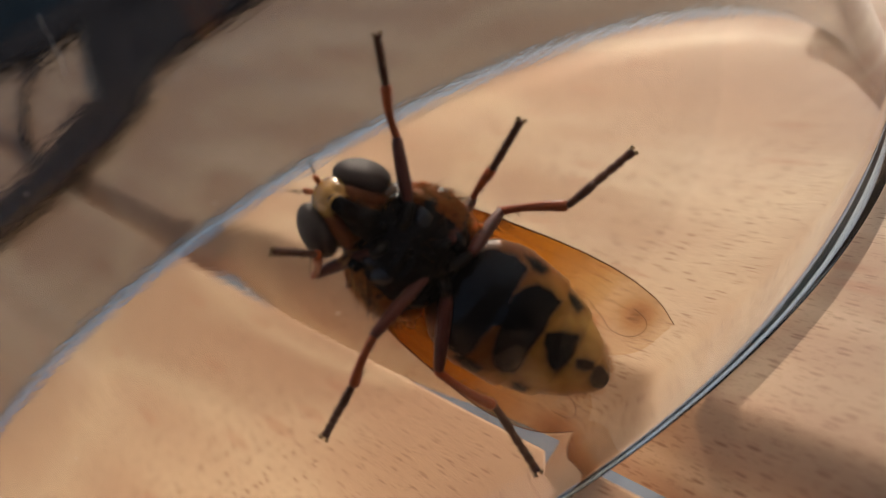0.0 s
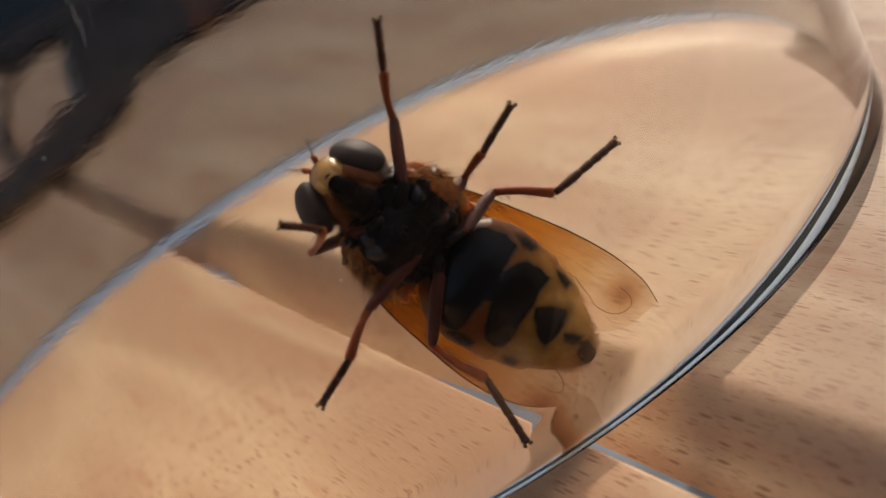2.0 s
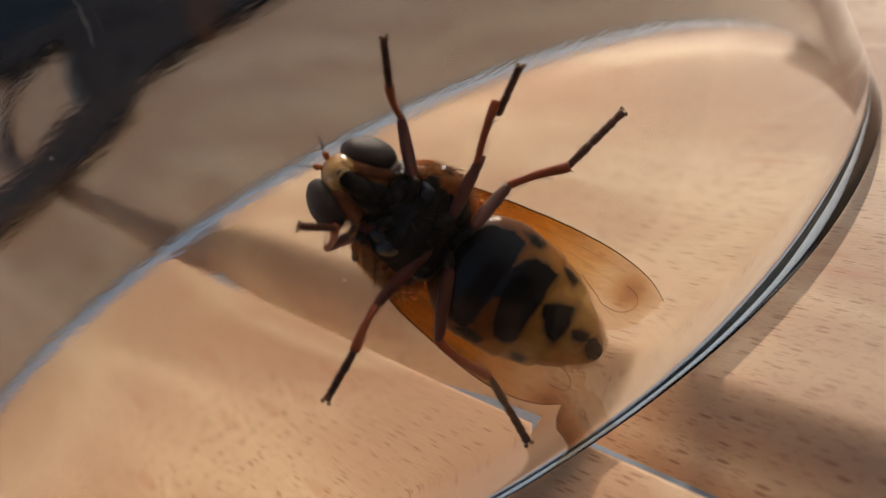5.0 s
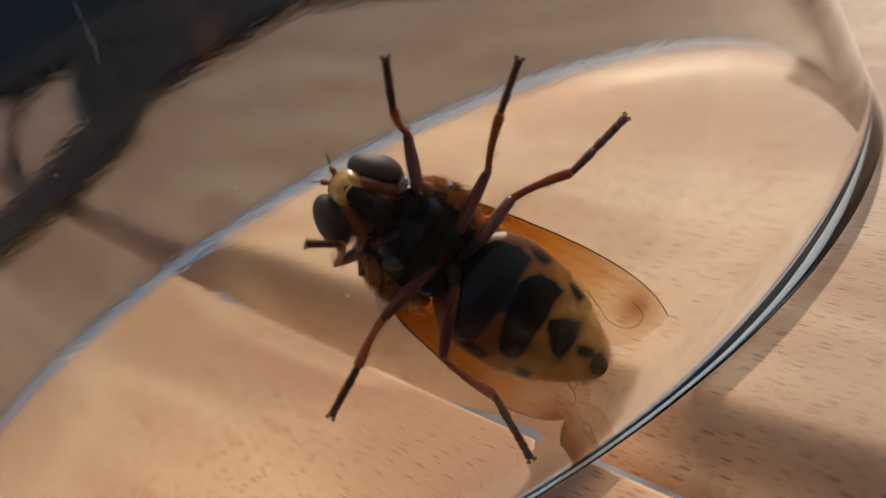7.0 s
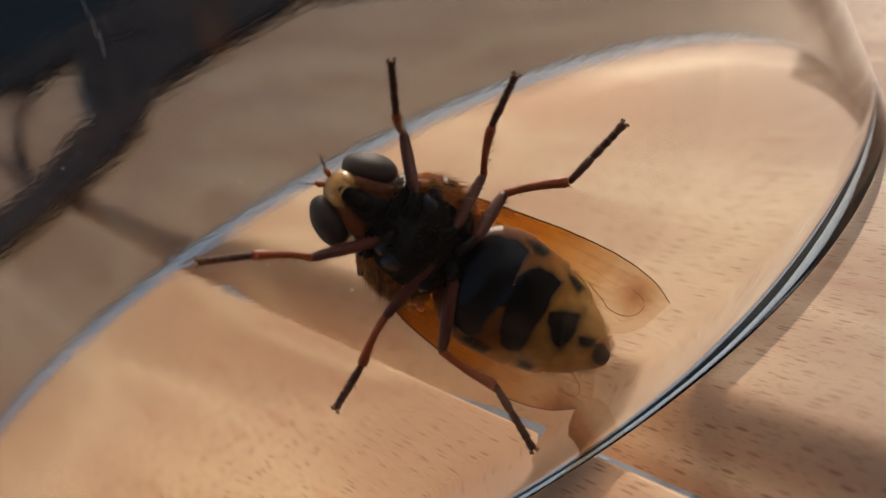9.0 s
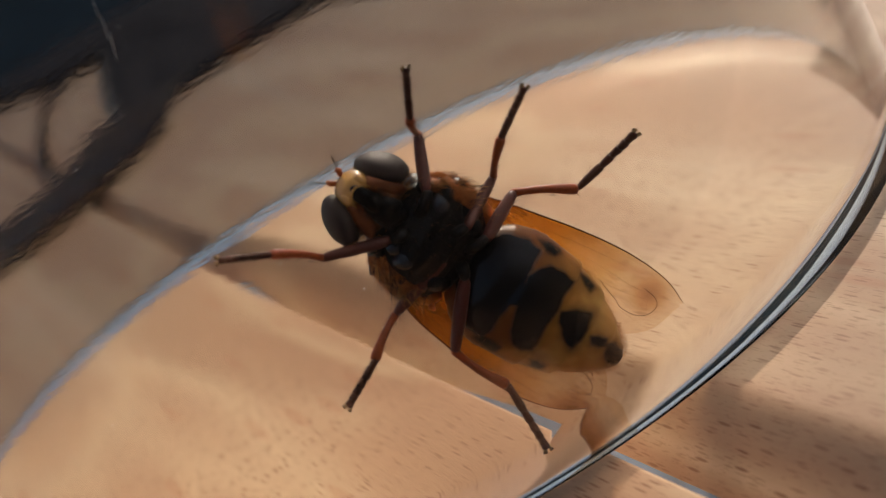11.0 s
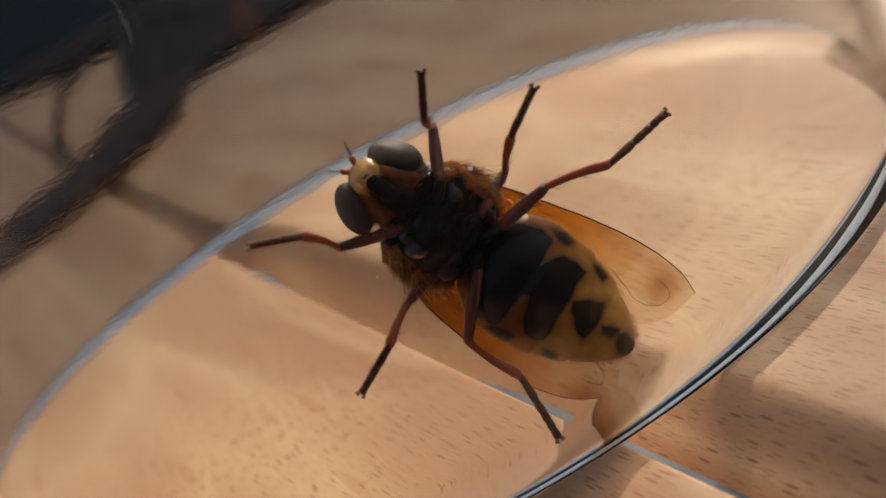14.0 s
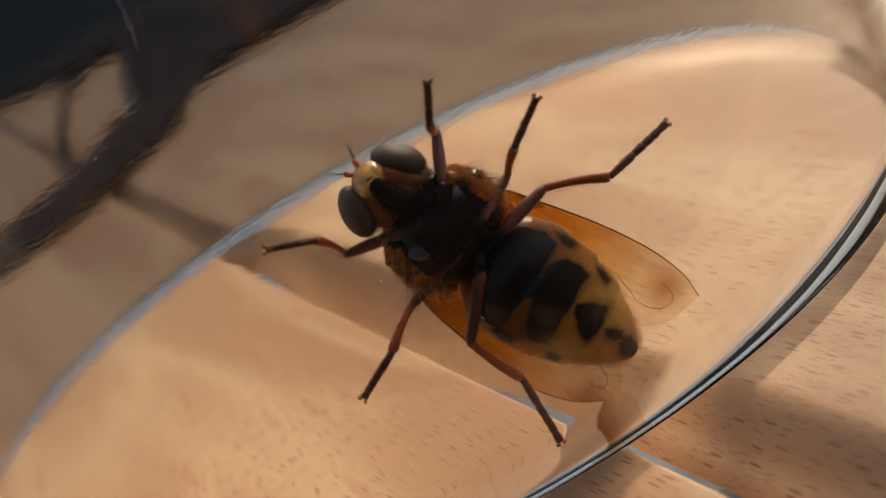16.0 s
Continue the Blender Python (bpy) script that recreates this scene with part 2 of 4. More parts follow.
WINGROOT = chitin("orange_wing_base", (0.72, 0.24, 0.035), 0.32, Subsurface_Weight=0.35, Subsurface_Scale=1.0, Subsurface_Radius=(0.0009, 0.0004, 0.0002))
PAD = chitin("pale_foot_pad", (0.35, 0.22, 0.10), 0.6)


def fabric():
    k = Mat("dark_fabric", (0.016, 0.016, 0.022), 0.9, Specular_IOR_Level=0.04)
    v = k.coords()
    w = k.noise(v, 900, 2)
    k.color(k.ramp(w, [(0.3, (0.012, 0.012, 0.018)), (0.7, (0.028, 0.028, 0.040))]))
    k.bump(w, 0.5, 0.0006)
    return k.m


def painted():
    k = Mat("pale_painted_metal", (0.55, 0.60, 0.66), 0.6, Specular_IOR_Level=0.2)
    v = k.coords()
    k.color(k.ramp(k.noise(v, 260, 4), [(0.35, (0.11, 0.145, 0.20)), (0.65, (0.15, 0.19, 0.25))]))
    return k.m


def soil():
    k = Mat("dark_ground", (0.03, 0.035, 0.028), 0.95, Specular_IOR_Level=0.05)
    v = k.coords()
    k.color(k.mix(0.5, k.ramp(k.noise(v, 3.0, 5), [(0.3, (0.055, 0.078, 0.080)), (0.7, (0.125, 0.155, 0.150))]),
                  k.ramp(k.noise(v, 60, 4), [(0.3, (0.035, 0.048, 0.048)), (0.7, (0.105, 0.125, 0.118))])))
    k.bump(k.noise(v, 25, 4), 0.6, 0.01)
    return k.m


FABRIC, PAINTED, SOIL = fabric(), painted(), soil()
# pale colour of the dust specks and of the painted glints
DUST_AND_GLINT = chitin("dust", (0.75, 0.72, 0.66), 0.8)


# ---------------------------------------------------------------- mesh helpers
def mesh_of(name, verts, faces, mat, smooth=True):
    me = bpy.data.meshes.new(name)
    me.from_pydata([tuple(v) for v in verts], [], [tuple(f) for f in faces])
    me.materials.append(mat)
    if smooth:
        me.polygons.foreach_set("use_smooth", [True] * len(me.polygons))
    me.update()
    return me


def part(name, geo, mat, parent=None, label="", smooth=True):
    ob = new(name, mesh_of(name, geo[0], geo[1], mat, smooth))
    if parent is not None:
        ob.parent = parent
    if label:
        tagged(ob, label)
    return ob


def thing(name, label, category, group="", kind=""):
    return tagged(new(name), label, category, group, kind)


def merge(*geos):
    vs, fs = [], []
    for v, f in geos:
        o = len(vs)
        vs += list(v)
        fs += [tuple(i + o for i in face) for face in f]
    return vs, fs


def mm(x, y, z, rx=0, ry=0, rz=0):
    return pose(x / 1000, y / 1000, z / 1000, rx, ry, rz)


def moved(geo, m):
    return [m @ Vector(v) for v in geo[0]], geo[1]


def loft(rings, close=True):
    """Rings of equal length joined to a tube with capped ends."""
    n = len(rings[0])
    vs = [v for r in rings for v in r]
    fs = []
    for i in range(len(rings) - 1):
        for j in range(n):
            k = (j + 1) % n
            fs.append((i * n + j, i * n + k, (i + 1) * n + k, (i + 1) * n + j))
    if close:
        fs.append(tuple(range(n))[::-1])
        fs.append(tuple((len(rings) - 1) * n + j for j in range(n)))
    return vs, fs


def tube(path, radii, n=8):
    """A tube along points, in millimetres."""
    pts = [Vector(p) / 1000 for p in path]
    rings, up = [], Vector((0.31, 0.2, 0.93))
    for i, p in enumerate(pts):
        d = (pts[min(i + 1, len(pts) - 1)] - pts[max(i - 1, 0)]).normalized()
        a = d.cross(up).normalized()
        b = d.cross(a)
        r = (radii[i] if isinstance(radii, (list, tuple)) else radii) / 1000
        rings.append([p + (a * math.cos(t) + b * math.sin(t)) * r for t in (2 * math.pi * j / n for j in range(n))])
    return loft(rings)


def blob(c, r, nu=28, nv=18, power=1.0):
    """An ellipsoid, millimetres."""
    vs, fs = [], []
    for i in range(nv + 1):
        a = math.pi * i / nv
        for j in range(nu):
            b = 2 * math.pi * j / nu
            s = math.sin(a) ** power
            vs.append(Vector((c[0] + r[0] * math.cos(a), c[1] + r[1] * s * math.cos(b), c[2] + r[2] * s * math.sin(b))) / 1000)
    for i in range(nv):
        for j in range(nu):
            k = (j + 1) % nu
            fs.append((i * nu + j, i * nu + k, (i + 1) * nu + k, (i + 1) * nu + j))
    return vs, fs


def lumpy(geo, amount, size):
    """Uneven swelling of a closed shape (metres), by noise of the given size in millimetres."""
    vs, fs = geo
    c = sum(vs, Vector()) / len(vs)
    return [c + (v - c) * (1 + amount * noise.noise(v * 1000 / size)) for v in vs], fs


def smooth_curve(pts, steps=8):
    """Catmull-Rom through the points."""
    out = []
    P = [Vector(p) for p in pts]
    for i in range(len(P) - 1):
        a, b, c, d = P[max(i - 1, 0)], P[i], P[i + 1], P[min(i + 2, len(P) - 1)]
        for s in range(steps):
            t = s / steps
            out.append(0.5 * (2 * b + (c - a) * t + (2 * a - 5 * b + 4 * c - d) * t * t + (3 * b - a - 3 * c + d) * t ** 3))
    out.append(P[-1])
    return out


def lerp_table(x, table):
    xs, ys = zip(*table)
    return float(np.interp(x, xs, ys))


def hairs(roots, length, rad, seed, spread=0.35, sag=0.0):
    """Thin curved hairs. roots: (point, direction) in millimetres."""
    rng = random.Random(seed)
    vs, fs = [], []
    for p, d in roots:
        p = Vector(p)
        d = (Vector(d).normalized() + Vector((rng.uniform(-1, 1), rng.uniform(-1, 1), rng.uniform(-1, 1))) * spread).normalized()
        ln = length * rng.uniform(0.55, 1.25)
        side = d.cross(Vector((0.3, 0.5, 0.8))).normalized()
        up = d.cross(side)
        bend = (side * rng.uniform(-1, 1) + up * rng.uniform(-1, 1)) * ln * 0.18
        o = len(vs)
        for q, r in ((p, rad), (p + d * ln * 0.5 + bend, rad * 0.7)):
            vs += [(q + (side * math.cos(t) + up * math.sin(t)) * r) / 1000 for t in (0, 2.1, 4.2)]
        vs.append((p + d * ln + bend * 1.2 + Vector((0, 0, sag))) / 1000)
        for j in range(3):
            k = (j + 1) % 3
            fs += [(o + j, o + k, o + 3 + k, o + 3 + j), (o + 3 + j, o + 3 + k, o + 6)]
    return vs, fs


# ---------------------------------------------------------------- table and surroundings
GRAIN = math.degrees(math.atan2(0.30, 1.0))        # the slats run this far from +y towards -x
SLAT_Z = -0.0215


# a worn chamfer, outermost first: (across, drop) as shares of its width and depth
CHAMFER = ((0.0, 0.80), (0.05, 0.72), (0.1, 0.66), (0.2, 0.575), (0.4, 0.44), (0.55, 0.33), (0.68, 0.22), (0.8, 0.11), (0.88, 0.045), (0.95, 0.010), (1.0, 0.0))


def slat_profile(width, left_round, right_round):
    """Top outline of a slat's section from left to right: (across, height)."""
    pts = [(0.0, SLAT_Z)]
    pts += [(left_round[0] * u, -left_round[1] * v) for u, v in CHAMFER]
    pts.append((left_round[0] + 0.0004, 0.0))
    pts.append((width - right_round[0] - 0.0004, 0.0))
    pts += [(width - right_round[0] * u, -right_round[1] * v) for u, v in reversed(CHAMFER)]
    pts.append((width, SLAT_Z))
    return pts


def table():
    t = thing("garden_table", "oiled pale beech slatted garden table in low sun", "table")
    t.matrix_world = pose(-0.0059, 0, 0, 0, 0, GRAIN)
    y0, y1 = -0.064, 0.365
    gap = 0.0005
    lay = [(0.0, 0.072, (0.0066, 0.0055), (0.0080, 0.0055)), (-gap - 0.072, 0.072, (0.0080, 0.0055), (0.0003, 0.0003)),
           (0.072 + gap, 0.072, (0.0080, 0.0055), (0.0080, 0.0055)), (0.144 + 2 * gap, 0.072, (0.0080, 0.0055), (0.0080, 0.0055)),
           (-2 * gap - 0.144, 0.072, (0.0080, 0.0055), (0.0007, 0.0007)), (-3 * gap - 0.216, 0.072, (0.0080, 0.0055), (0.0007, 0.0007)),
           (0.216 + 3 * gap, 0.072, (0.0080, 0.0055), (0.0080, 0.0055))]
    ends = [(y0, 0.004), (y0 + 0.002, 0.001)] + [(y, 0.0) for y in (y0 + 0.005, y0 + 0.0052, y0 + 0.006, -0.03, 0.030, 0.036, 0.043, 0.050, 0.06, y1 - 0.006, y1 - 0.0052, y1 - 0.005)] + [(y1 - 0.002, 0.001), (y1, 0.004)]
    for x, w, l, r in lay:
        rings = []
        for y, drop in ends:                 # the worn edge is rounder near this end of the table
            ease = 1.0 - 0.5 * min(1.0, max(0.0, (y - 0.030) / 0.020)) if x == 0.0 else 1.0
            prof = slat_profile(w, (l[0] * ease, l[1] * ease), r)
            rings.append([Vector((px, y, pz - (drop if pz > SLAT_Z else 0))) for px, pz in prof])
        s = part("slat", loft(rings), WOOD, t)
        s.location = (x, 0, 0)
        s.color = (0.9 if x < 0 else 1.0, 1.0, 1.0, 1.0)
        for p in s.data.polygons:
            p.use_smooth = abs(p.normal.y) < 0.6
    # pale rails under the joints
    for x in (-gap / 2, -1.5 * gap - 0.072, 0.072 + gap / 2, 0.144 + 1.5 * gap, -2.5 * gap - 0.144):
        r = [[Vector((x + sx * 0.006, y, z)) for sx, z in ((-1, -0.0255), (1, -0.0255), (1, -0.0219), (-1, -0.0219))] for y in (y0 + 0.03, y1 - 0.02)]
        part("rail", loft(r), PAINTED, t, "pale blue-grey painted metal rail", False)
    for lx, ly in ((-0.2, y0 + 0.04), (0.24, y0 + 0.04), (-0.2, y1 - 0.05), (0.24, y1 - 0.05)):
        r = [[Vector((lx + sx * 0.02, ly + sy * 0.02, z)) for sx, sy in ((-1, -1), (1, -1), (1, 1), (-1, 1))] for z in (-0.75, -0.027)]
        part("leg", loft(r), WOOD, t, "", False)
    return t


def filler(t):
    """The strip that closes the joint beside the glass; it sags between its ends."""
    r = [[Vector((x, max(y, -0.0565), z + dz)) for x, dz in ((-0.0005, -0.0026), (0.0034, -0.0026), (0.0034, 0.0), (-0.0005, 0.0))]
         for y, z in ((-0.06, -0.0030), (-0.037, -0.0030), (-0.032, -0.00285), (-0.026, -0.0029), (-0.016, -0.0032), (0.006, -0.0037), (0.016, -0.0033), (0.030, -0.0028), (0.043, -0.0030))]
    part("joint_strip", loft(r), PAINTED, t, "pale blue-grey strip in the joint between slats", False)


def ground():
    vs = [(x * 60, y * 60, -0.75) for x, y in ((-1, -1), (1, -1), (1, 1), (-1, 1))]
    tagged(part("ground", (vs, [(0, 1, 2, 3)]), SOIL, None, "", False), "dark damp ground in shade", "ground", "", "structure")


def timber(name, dark, pale):
    k = Mat(name, dark, 0.85, Specular_IOR_Level=0.1)
    v = k.coords((1.5, 1, 22))
    k.color(k.ramp(k.noise(v, 3, 4), [(0.3, dark), (0.7, pale)]))
    return k.m


def sky_screens():
    """Added screens: dark timber boards, unseen behind the camera, keep sky out of reflections; a low fence beyond the
    table on the sunny side darkens the horizon in the glass.
    """
    # board tones are set for what the glass and the fly reflect
    black_boards = timber("dark_timber", (0.010, 0.008, 0.007), (0.028, 0.022, 0.018))
    grey_green = timber("grey_green_timber", (0.105, 0.140, 0.155), (0.185, 0.235, 0.250))
    for name, y, turn, rows, mat, label in (("screen_south", -1.0, 0, 8, black_boards, "dark timber screen added out of view to darken reflections"), ("screen_north", 2.2, 180, 7, grey_green, "grey-green timber fence in shade, added to darken the low sky")):
        w = tagged(new(name), label, "wall", "", "structure")
        w.matrix_world = pose(0, y, 0, 0, 0, turn)
        for i in range(rows):
            z = -0.75 + 0.145 * i
            r = [[Vector((x, yy, z + dz)) for yy, dz in ((-0.03, 0.0), (0.012, 0.0), (0.0, 0.143), (-0.03, 0.143))] for x in (-3.5, 3.5)]
            part("board", loft(r), mat, w, "", False)


def bag():
    """A dark soft case lying on the table behind the glass, with its carrying strap looping out beside it."""
    b = thing("camera_case", "dark blue-black fabric case lying on the table", "bag")
    plan = [(-28, 116), (-23, 130), (-17, 143), (-7, 150), (6, 154), (22, 158), (60, 172), (76, 215), (60, 290), (0, 345), (-60, 345), (-100, 335), (-110, 300), (-90, 300), (-72, 316), (-56, 318), (-42, 276), (-36, 200), (-31, 148)]
    out = smooth_curve([(x, y, 0) for x, y in plan + plan[:1]], 7)[:-1]
    mid = sum(out, Vector()) / len(out)
    levels = ((0.0, 0.97), (0.5, 1.0), (1.0, 1.0), (1.6, 0.97), (2.0, 0.9), (2.4, 0.6), (2.6, 0.3))
    rings = [[((mid + (p - mid) * k) + Vector((0, 0, z + (0.9 * noise.noise(p * 0.05 + Vector((z, 0, 0))) if z > 1.4 else 0)))) / 1000 for p in out] for z, k in levels]
    part("pouch", loft(rings), FABRIC, b)
    seam = [mid + (p - mid) * 0.955 + Vector((0, 0, 1.7)) for p in out]
    part("piping", tube([*seam, seam[0]], 0.6, 6), chitin("dull_piping", (0.03, 0.03, 0.036), 0.7, Specular_IOR_Level=0.1), b, "dull black piping round the edge")
    for pts, w in (([(-46, 262, 1.4), (-53, 222, 1.4), (-50, 178, 1.4), (-47, 150, 1.4), (-44, 134, 2.2)], 0.9),):
        c = thing("cord", "thin dark cord lying on the table beside the strap", "cord", "cords on the table")
        part("cord_line", tube(smooth_curve(pts, 8), w, 8), FABRIC, c)
    s = thing("carrying_strap", "dark padded strap looped on the table", "strap")
    pth = smooth_curve([(-26, 130, 2.6), (-33, 111, 1.5), (-42, 97, 1.5), (-57, 84, 1.5), (-90, 80, 1.5), (-112, 100, 1.5), (-108, 140, 1.5)], 8)
    rings = []
    for i, p in enumerate(pth):
        d = (pth[min(i + 1, len(pth) - 1)] - pth[max(i - 1, 0)])
        d.z = 0
        d.normalize()
        n = Vector((-d.y, d.x, 0))
        rings.append([(p + n * 9.0 * math.copysign(abs(math.cos(a)) ** 0.7, math.cos(a)) + Vector((0, 0, 1.4 * math.copysign(abs(math.sin(a)) ** 0.7, math.sin(a))))) / 1000
                      for a in (2 * math.pi * j / 16 for j in range(16))])
    part("strap", loft(rings), FABRIC, s)


# ---------------------------------------------------------------- the glass
RIM, WALL, TAPER = 0.0398, 0.0019, math.tan(radians(0.8))
CENTRE = Vector((0.0007, -0.0016, 0))              # of the glass on the table
LIP_TOP = 0.0022                                   # below this the wall is rounded off to the lip
BEVEL = ((0.0024, 0), (0.0021, 10), (0.0018, 22), (0.0014, 35), (0.0008, 44.5), (0.00034, 50.5), (0.00017, 56.5), (0.00008, 60.5), (0.00004, 64))   # inner face: height, slope in degrees
LIP_OUT = (0.00012, 0.0001)                        # outer rounding: across, up



def inner_face():
    """The inner face near the lip, from above downwards: (radius, height)."""
    zs, angles = [z for z, _ in reversed(BEVEL)], [a for _, a in reversed(BEVEL)]
    top, r, out = BEVEL[0][0], RIM - WALL - BEVEL[0][0] * TAPER, []
    hs = [top * (1 - i / 60) for i in range(48)] + [top * 0.2 * (1 - i / 30) for i in range(1, 30)]
    hs = [h for h in hs if h >= BEVEL[-1][0]] + [BEVEL[-1][0]]
    for i, z in enumerate(hs):
        if i:
            dz = hs[i - 1] - z
            r += dz * math.tan(radians(float(np.interp(z + dz / 2, zs, angles))))
        out.append((r, z))
    return out


def lip_profile():
    """From the inner face down round the lip to the outer face: (radius, height)."""
    prof = [p for p in inner_face() if p[1] <= LIP_TOP]
    for i in range(9):
        a = 0.5 * math.pi * i / 8
        prof.append((RIM - LIP_OUT[0] * (1 - math.sin(a)), LIP_OUT[1] * (1 - math.cos(a)) + 0.00004))
    return prof + [(RIM - z * TAPER, z) for z in (0.0008, 0.0012, 0.0016, prof[0][1])]


def turned(prof, n, start=0.0, turn=360.0):
    """A profile turned round the upright axis, from one angle on, in degrees."""
    full = turn >= 360
    m = n if full else n + 1
    angles = [radians(start + turn * j / n) for j in range(m)]
    vs = [Vector((r * math.cos(a), r * math.sin(a), z)) for r, z in prof for a in angles]
    fs = []
    for i in range(len(prof) - 1):
        for j in range(n):
            k = (j + 1) % m
            fs.append((i * m + j, i * m + k, (i + 1) * m + k, (i + 1) * m + j))
    return vs, fs


def tumbler():
    """An upturned drinking glass: rounded lip on the table, slightly tapered wall, thick foot on top."""
    g = thing("drinking_glass", "clear upturned drinking glass standing on the table", "glass")
    g.location = CENTRE
    top, foot_t, n = 0.112, 0.009, 256
    rt = RIM - (top - foot_t) * TAPER
    upper = [p for p in inner_face() if p[1] > LIP_TOP] + [next(p for p in inner_face() if p[1] <= LIP_TOP)]
    low = (upper[-1][1], 0.0026, 0.004, 0.008, 0.012, 0.02, 0.03, 0.045, 0.06, 0.08, top - foot_t)
    wall = [(RIM - z * TAPER, z) for z in low] + [(RIM - WALL - z * TAPER, z) for z in reversed(low[3:])] + upper
    ob = part("glass_wall", turned(wall, n), GLASS, g)
    ob.visible_shadow = False
    for start in (180, 0):                        # the half that the sun meets first gathers its light on the table inside
        lip = part("lip", turned(lip_profile(), n // 2, start, 180), LIP_GLASS, g, "rounded clear lip of the glass")
        lip.visible_shadow = start == 180
    z0 = top - foot_t + 0.00003
    rim = [(rt, z0), (rt, top - 0.004), (rt - 0.0005, top - 0.0018), (rt - 0.0018, top - 0.0005), (rt - 0.004, top)]
    foot = [[Vector((rr * math.cos(2 * math.pi * j / n), rr * math.sin(2 * math.pi * j / n), z)) for j in range(n)] for rr, z in rim]
    base = part("foot", loft(foot), GLASS, g, "thick clear foot of the glass")
    base.visible_shadow = False
    return g


# ---------------------------------------------------------------- the fly (millimetres; x to the head, z to the back, the glass at z = 0)
AB_W = [(-13.55, 0.05), (-13.4, 0.40), (-13.0, 0.85), (-12.1, 1.5), (-11.0, 2.15), (-9.6, 2.82), (-8.0, 3.28), (-6.0, 3.55), (-4.8, 3.45), (-3.8, 3.05), (-3.0, 2.3), (-2.4, 1.2)]
AB_H = [(-13.55, 0.05), (-13.3, 0.5), (-12.6, 1.0), (-11.6, 1.45), (-10, 1.9), (-7.5, 2.25), (-5.5, 2.3), (-4, 1.95), (-3.0, 1.4), (-2.4, 0.8)]
AB_C = [(-13.55, 2.9), (-10, 3.0), (-6, 3.25), (-2.4, 3.6)]


def belly(x, y):
    """The under side of the abdomen."""
    w, h, c = lerp_table(x, AB_W), lerp_table(x, AB_H), lerp_table(x, AB_C)
    q = max(0.0, 1 - (y / w) ** 2)
    return c - h * q ** 0.5


# dark plates on the under side, each an outline (x, y)
PLATES = {
    "second": [(-2.3, 0.7), (-2.7, 1.55), (-3.2, 2.1), (-3.74, 2.53), (-4.62, 2.82), (-5.4, 2.73), (-5.37, 2.14), (-5.32, 1.39), (-5.39, 0.71), (-5.55, -0.05), (-5.29, -0.68), (-5.38, -1.45), (-5.53, -2.25), (-5.47, -2.79), (-5.04, -2.98), (-4.47, -2.91), (-3.5, -2.2), (-2.7, -1.2), (-2.3, 0.0)],
    "third": [(-5.24, 1.22), (-5.62, 1.82), (-6.12, 2.33), (-6.88, 2.42), (-7.93, 2.32), (-7.73, 1.62), (-7.76, 0.72), (-7.74, -0.34), (-7.88, -1.40), (-8.10, -2.12), (-7.53, -2.43), (-6.82, -2.39), (-6.20, -1.69), (-5.80, -0.98), (-5.52, -0.24), (-5.31, 0.67)],
    "bridge": [(-5.15, 0.8), (-5.75, 0.85), (-5.95, -0.4), (-5.2, -0.55)],
    "fourth": [(-7.82, 0.58), (-8.38, 0.95), (-9.65, 1.42), (-9.78, 1.23), (-9.98, 0.53), (-9.93, -0.20), (-9.76, -0.86), (-9.24, -0.77), (-8.61, -0.39), (-8.06, 0.02)],
    "fifth": [(-10.18, 0.28), (-10.82, 0.65), (-11.47, 0.64), (-11.64, 0.26), (-11.22, -0.09), (-10.61, -0.04)],
    "tip": [(-11.53, 0.39), (-12.10, 0.68), (-13.12, 0.55), (-13.42, 0.17), (-13.26, -0.28), (-12.53, -0.46), (-11.78, -0.23)],
}
SPOTS = {
    "second_side": [(-5.08, 3.1), (-5.73, 3.35), (-6.53, 3.25), (-6.24, 2.85), (-5.63, 2.8)],
    "third_side": [(-8.08, 2.8), (-8.72, 2.86), (-9.37, 2.65), (-9.04, 2.3), (-8.55, 2.4)],
    "second_flank": [(-5.0, -2.78), (-5.93, -2.72), (-6.6, -2.78), (-6.72, -3.22), (-6.1, -3.36), (-5.2, -3.25)],
    "third_flank": [(-8.35, -2.5), (-8.81, -2.34), (-9.4, -2.42), (-9.5, -2.72), (-8.9, -2.9)],
}
SEGMENTS = ((-2.4, -5.36), (-5.36, -7.82), (-7.82, -9.95), (-9.95, -11.75), (-11.75, -13.55))     # front and hind margin of each ring


def outline_distance(x, y, poly):
    """Distance of points from an outline, negative inside."""
    P = np.array(poly)
    Q = np.roll(P, -1, axis=0)
    best, inside = np.full(x.shape, 1e9), np.zeros(x.shape, bool)
    for (ax, ay), (bx, by) in zip(P, Q):
        dx, dy = bx - ax, by - ay
        u = np.clip(((x - ax) * dx + (y - ay) * dy) / (dx * dx + dy * dy), 0, 1)
        best = np.minimum(best, np.hypot(x - ax - u * dx, y - ay - u * dy))
        cross = (ay > y) != (by > y)
        inside ^= cross & (x < ax + (y - ay) * dx / (dy if abs(dy) > 1e-9 else 1e-9))
    return np.where(inside, -best, best)


